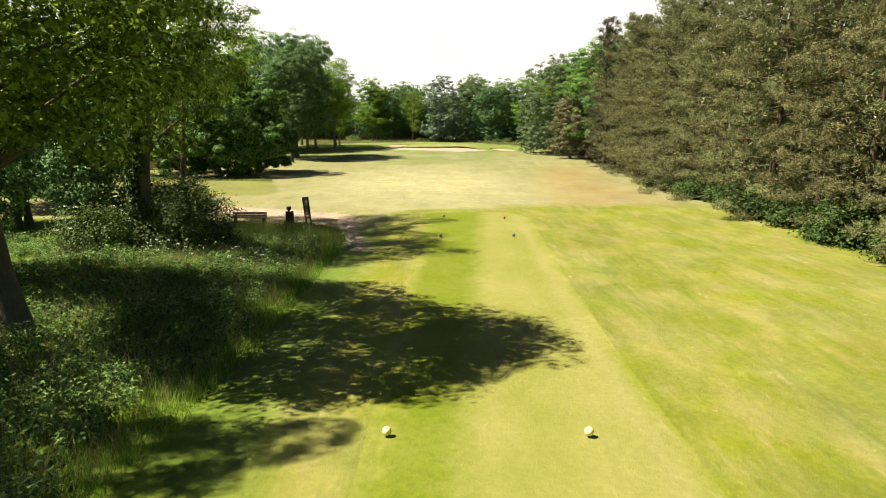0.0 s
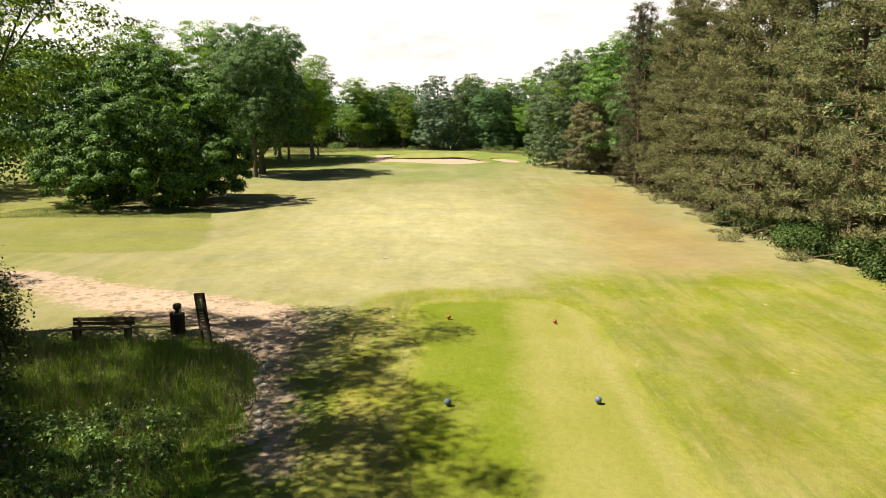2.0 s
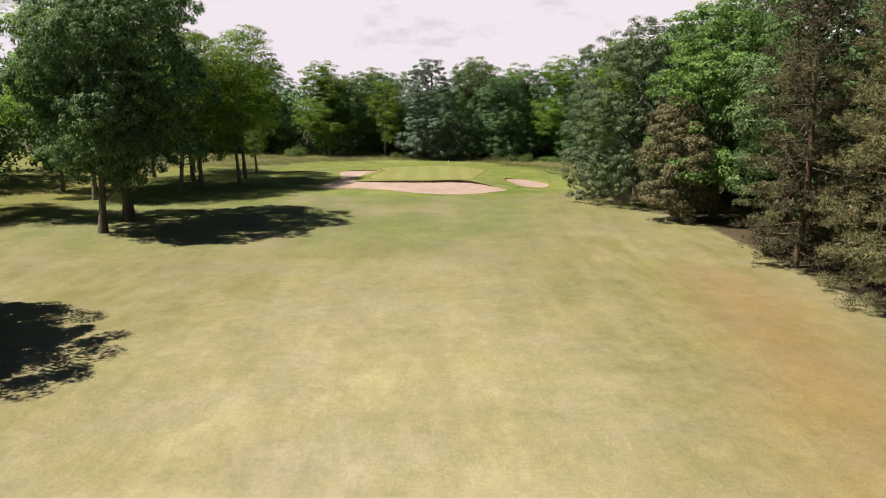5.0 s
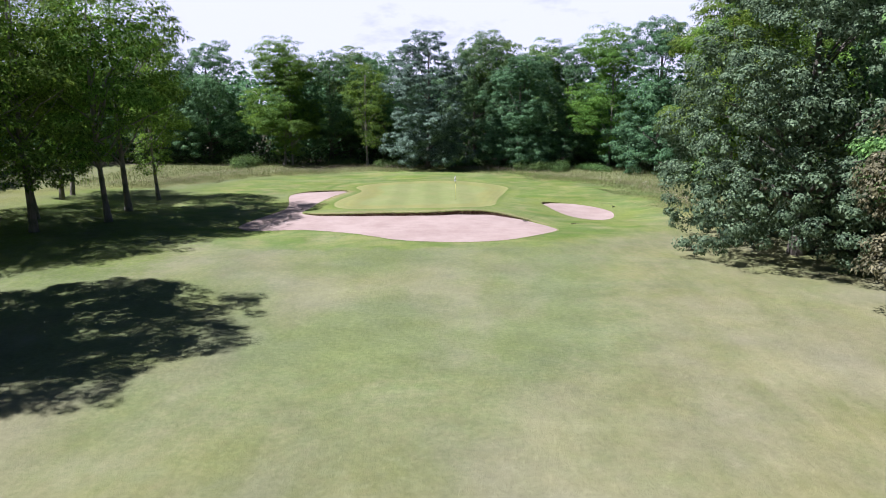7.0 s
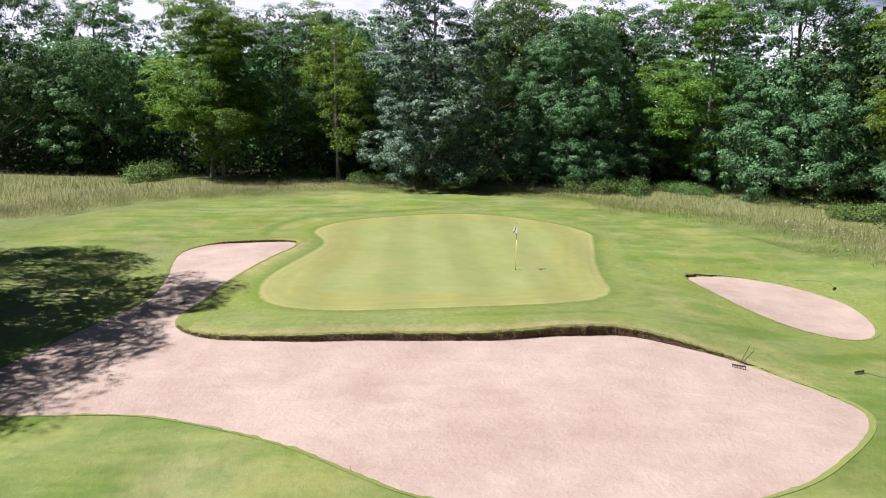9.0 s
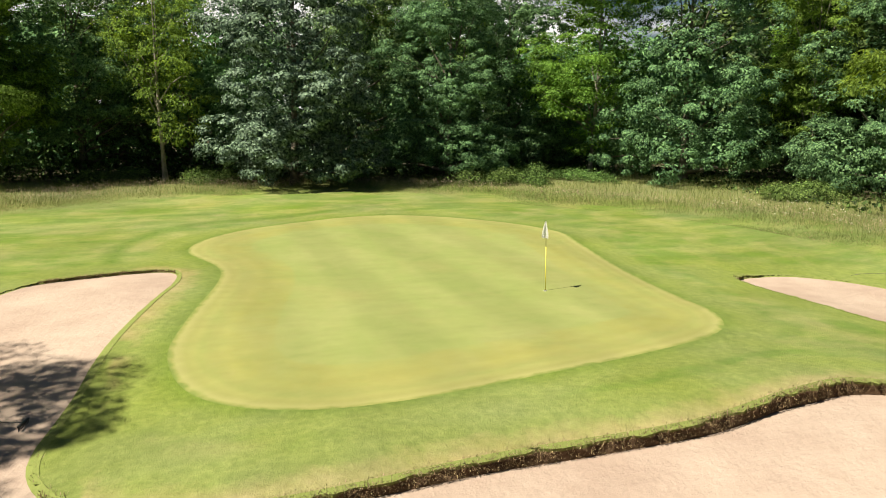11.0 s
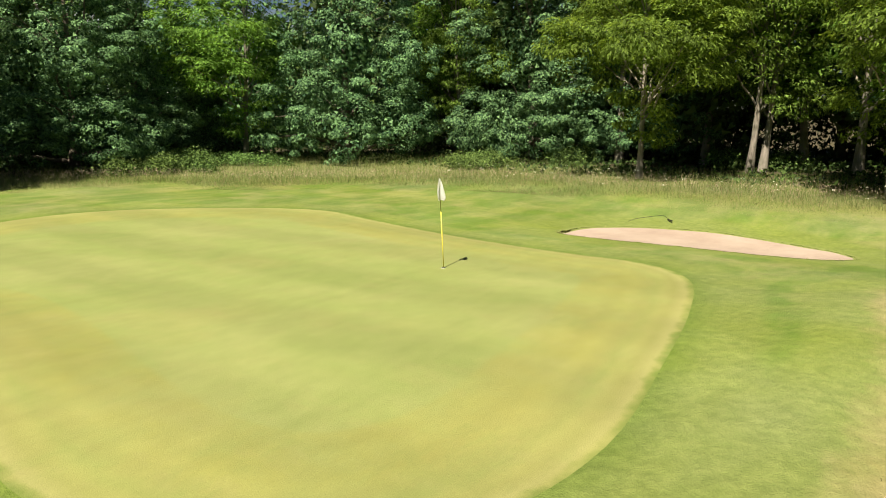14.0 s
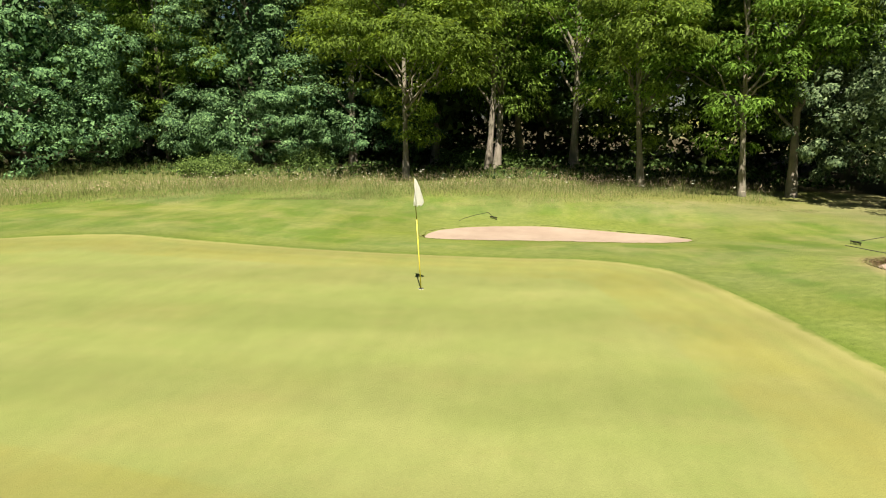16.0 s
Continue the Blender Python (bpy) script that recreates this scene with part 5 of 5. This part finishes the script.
def lathe(name, profile, mat, parent, sides=16, label="", at=(0, 0, 0)):
    bm = bmesh.new()
    rings = [[bm.verts.new((r * math.cos(2 * math.pi * i / sides), r * math.sin(2 * math.pi * i / sides), z)) for i in range(sides)] for r, z in profile]
    for a, b in zip(rings, rings[1:]):
        for i in range(sides):
            bm.faces.new((a[i], a[(i + 1) % sides], b[(i + 1) % sides], b[i]))
    bm.faces.new(rings[-1])
    bm.faces.new(rings[0][::-1])
    me = shape(name, bm)
    me.polygons.foreach_set("use_smooth", np.ones(len(me.polygons), bool))
    ob = part(name, me, mat, parent, label)
    ob.matrix_basis = pose(*at)
    return ob


def ball_profile(r, z, n=8):
    return [(max(0.002, r * math.sin(math.pi * i / n)), z - r * math.cos(math.pi * i / n)) for i in range(n + 1)]


HOLE = (2.53, 171.03)
hz = float(ter(*HOLE))
flag = tagged(new("golf_flag"), "white flag on a yellow stick in the hole", "flag")
flag.matrix_basis = pose(*HOLE, hz, -3.0, 0, 0)
lathe("stick", [(0.011, 0.0), (0.011, 1.35)], M_YELLOW, flag, 10, "yellow lacquered stick")
lathe("upper_stick", [(0.0085, 1.35), (0.0085, 2.13), (0.004, 2.14)], M_CANE, flag, 10, "dark upper part of the stick")
# slack cloth, draped in one fold about the stick: narrow at its top corner, wide below
bm = bmesh.new()
cols = 9
grid = []
for i in range(9):
    h = i / 8
    wide = 0.03 + 0.25 * h ** 0.9 if h < 0.9 else 0.255 - (h - 0.9) * 0.9
    row = []
    for j in range(cols):
        s = j / (cols - 1) - 0.42
        bow = 0.05 * math.sin(s * 9 + h * 2) * h
        row.append(bm.verts.new((min(s, 0) * wide * 1.7 - 0.016 - bow * 0.3, -max(s, 0) * wide * 1.15 - 0.016 + bow, 2.13 - h * (0.5 + 0.05 * abs(s)))))
    grid.append(row)
for a, b in zip(grid, grid[1:]):
    for j in range(cols - 1):
        bm.faces.new((a[j], a[j + 1], b[j + 1], b[j]))
bmesh.ops.solidify(bm, geom=bm.faces[:], thickness=0.004)
part("cloth", shape("cloth", bm), M_WHITE, flag, "hanging white cloth")
cup = tagged(new("golf_hole"), "small round hole with a white liner in the green", "hole")
cup.matrix_basis = pose(*HOLE, hz)
lathe("rim", [(0.058, 0.0), (0.058, 0.004), (0.052, 0.005)], M_WHITEP, cup, 20)
# flat dark disc in place of the cup's shaded depth
lathe("shade_disc", [(0.052, 0.004), (0.052, 0.009)], M_CUP_SHADE, cup, 20, "dark disc painted as the shade inside the cup")


def marker(x, y, mat, label, r=0.075):
    ob = tagged(new("tee_marker"), label, "tee marker", "tee markers")
    ob.matrix_basis = pose(x, y, float(ter(x, y)))
    lathe("ball", ball_profile(r, r + 0.03, 10), mat, ob, 18)
    lathe("spike", [(0.018, -0.03), (0.018, 0.05)], M_METAL, ob, 8)
    return ob


marker(-1.17, 14.39, M_YBALL, "pale yellow ball marking the back tee", 0.1)
marker(3.1, 14.25, M_YBALL, "pale yellow ball marking the back tee", 0.1)
marker(-0.17, 41.45, M_BLUE, "dark blue ball marking the middle tee", 0.1)
marker(4.1, 41.5, M_BLUE, "dark blue ball marking the middle tee", 0.1)
marker(0.02, 50.5, M_RED, "red ball marking the forward tee", 0.08)
marker(4.26, 50.0, M_RED, "red ball marking the forward tee", 0.08)

# bench, bin and hole sign by the path
bz = float(ter(-13.1, 48.6)) 
bench = tagged(new("bench"), "low rustic timber bench with a backrest", "bench")
bench.matrix_basis = pose(-13.3, 48.9, bz, 0, 0, 4)
for i in range(2):
    block("seat_plank", 2.3, 0.17, 0.06, (0, -0.10 + i * 0.2, 0.46), M_WOOD, bench)
for i in range(2):
    block("back_plank", 2.3, 0.05, 0.15, (0, 0.30, 0.56 + i * 0.17), M_WOOD, bench, 0.01, (-8, 0, 0))
for sx in (-0.95, 0.95):
    block("leg", 0.12, 0.42, 0.46, (sx, 0.0, 0.2), M_WOOD_DARK, bench, 0.015)
    block("back_post", 0.1, 0.09, 0.84, (sx, 0.36, 0.38), M_WOOD_DARK, bench, 0.012, (-8, 0, 0))

binz = float(ter(-10.6, 49.3))
litter = tagged(new("litter_bin"), "dark slatted timber litter bin with a post", "litter bin")
litter.matrix_basis = pose(-10.75, 49.9, binz)
lathe("liner", [(0.22, 0.06), (0.23, 0.78)], M_METAL, litter, 16)
for i in range(14):
    a = i * 2 * math.pi / 14
    block("slat", 0.085, 0.03, 0.82, (0.265 * math.cos(a), 0.265 * math.sin(a), 0.42), M_WOOD_DARK, litter, 0.006, (0, 0, math.degrees(a) + 90))
lathe("hoop", [(0.285, 0.2), (0.285, 0.24)], M_METAL, litter, 18)
block("post", 0.14, 0.14, 0.98, (-0.12, 0.36, 0.46), M_WOOD_DARK, litter, 0.015)
lathe("cap", [(0.13, 0.9), (0.17, 0.94), (0.17, 1.08), (0.12, 1.13)], M_WOOD_DARK, litter, 12, at=(-0.12, 0.36, 0))

sz_ = float(ter(-9.0, 48.0))
sign = tagged(new("hole_sign"), "upright timber hole sign with a faded board", "sign")
sign.matrix_basis = pose(-9.1, 48.3, sz_, 0, -9, -32) @ Matrix.Diagonal((1, 1, 1.17, 1))
for sx in (-0.21, 0.21):
    block("post", 0.1, 0.1, 1.72, (sx, 0, 0.83), M_WOOD_DARK, sign, 0.012)
board = block("board", 0.36, 0.05, 1.0, (0, -0.01, 1.12), M_WOOD, sign, 0.008)
block("upper_rail", 0.52, 0.09, 0.1, (0, 0, 1.66), M_WOOD_DARK, sign, 0.012)
block("lower_rail", 0.5, 0.08, 0.09, (0, 0, 0.55), M_WOOD_DARK, sign, 0.012)
block("plate", 0.26, 0.012, 0.3, (0, -0.033, 0.24), M_PANEL, board, 0.003, label="pale faded plate")
for i in range(4):
    block("text_bar", 0.2 - 0.04 * (i % 2), 0.008, 0.03, (0, -0.03, -0.04 - i * 0.09), M_PANEL, board, 0.002)


def rake(x, y, z, turn, pitch, neck=0.0):
    """A bunker rake lying on the sand: long handle, head and teeth."""
    ob = tagged(new("bunker_rake"), "dark bunker rake lying at the sand's edge", "rake", "bunker rakes")
    ob.matrix_basis = pose(x, y, z, 0, 0, turn)
    s = np.linspace(0, 1, 7)
    line = np.stack([s * 1.75, 0 * s, 0.09 + s * math.tan(radians(pitch)) * 1.65 + neck * np.sqrt(1 - s) * (s > 0)], 1)
    part("handle", tubes("handle", [(line, np.full(7, 0.009))], 7), M_METAL, ob)
    block("head", 0.04, 0.40, 0.035, (0, 0, 0.085), M_METAL, ob, 0.006)
    for i in range(9):
        block("tooth", 0.015, 0.012, 0.1, (0, -0.18 + i * 0.045, 0.035), M_METAL, ob, 0.002)
    return ob


rake(7.5, 159.4, float(sand_z(7.5, 159.4)), 55, 6)
rake(-10.7, 165.9, float(sand_z(-10.7, 165.9)), 165, 3)
rake(16.95, 170.3, float(ter(16.95, 170.3)), 135, 0, 0.22)
rake(11.2, 159.4, float(ter(11.2, 159.4)), -70, 6)
plate = tagged(new("distance_plate"), "small pale plate set flush in the fairway", "marker plate")
plate.matrix_basis = pose(-3.6, 65.2, float(ter(-3.6, 65.2)) + 0.01, 0, 0, 20)
block("slab", 0.34, 0.15, 0.05, (0, 0, 0), M_PANEL, plate, 0.015)


def stone(x, y, size, seed):
    """A rounded, uneven path-edge stone, half sunk."""
    r = np.random.default_rng(seed)
    bm = bmesh.new()
    bmesh.ops.create_icosphere(bm, subdivisions=2, radius=size)
    for v in bm.verts:
        v.co = v.co * (1 + 0.22 * math.sin(v.co.x * 9 / size * 0.3 + seed) * math.cos(v.co.y * 7 / size * 0.3 + seed * 2)) + Vector(r.normal(size=3) * size * 0.06)
        v.co.z *= 0.55
    me = shape("stone", bm)
    me.polygons.foreach_set("use_smooth", np.ones(len(me.polygons), bool))
    me.materials.append(M_STONE)
    ob = tagged(new("stone", me), "pale rounded stone edging the dirt path", "stone", "stones along the path")
    ob.matrix_basis = pose(x, y, float(ter(x, y)) + size * 0.15, 0, 0, seed * 40)


r5 = np.random.default_rng(91)
for i in range(14):
    stone(-6.3 + 0.09 * i + r5.normal() * 0.28, 45.6 - 0.52 * i + r5.normal() * 0.15, r5.uniform(0.09, 0.2), i)
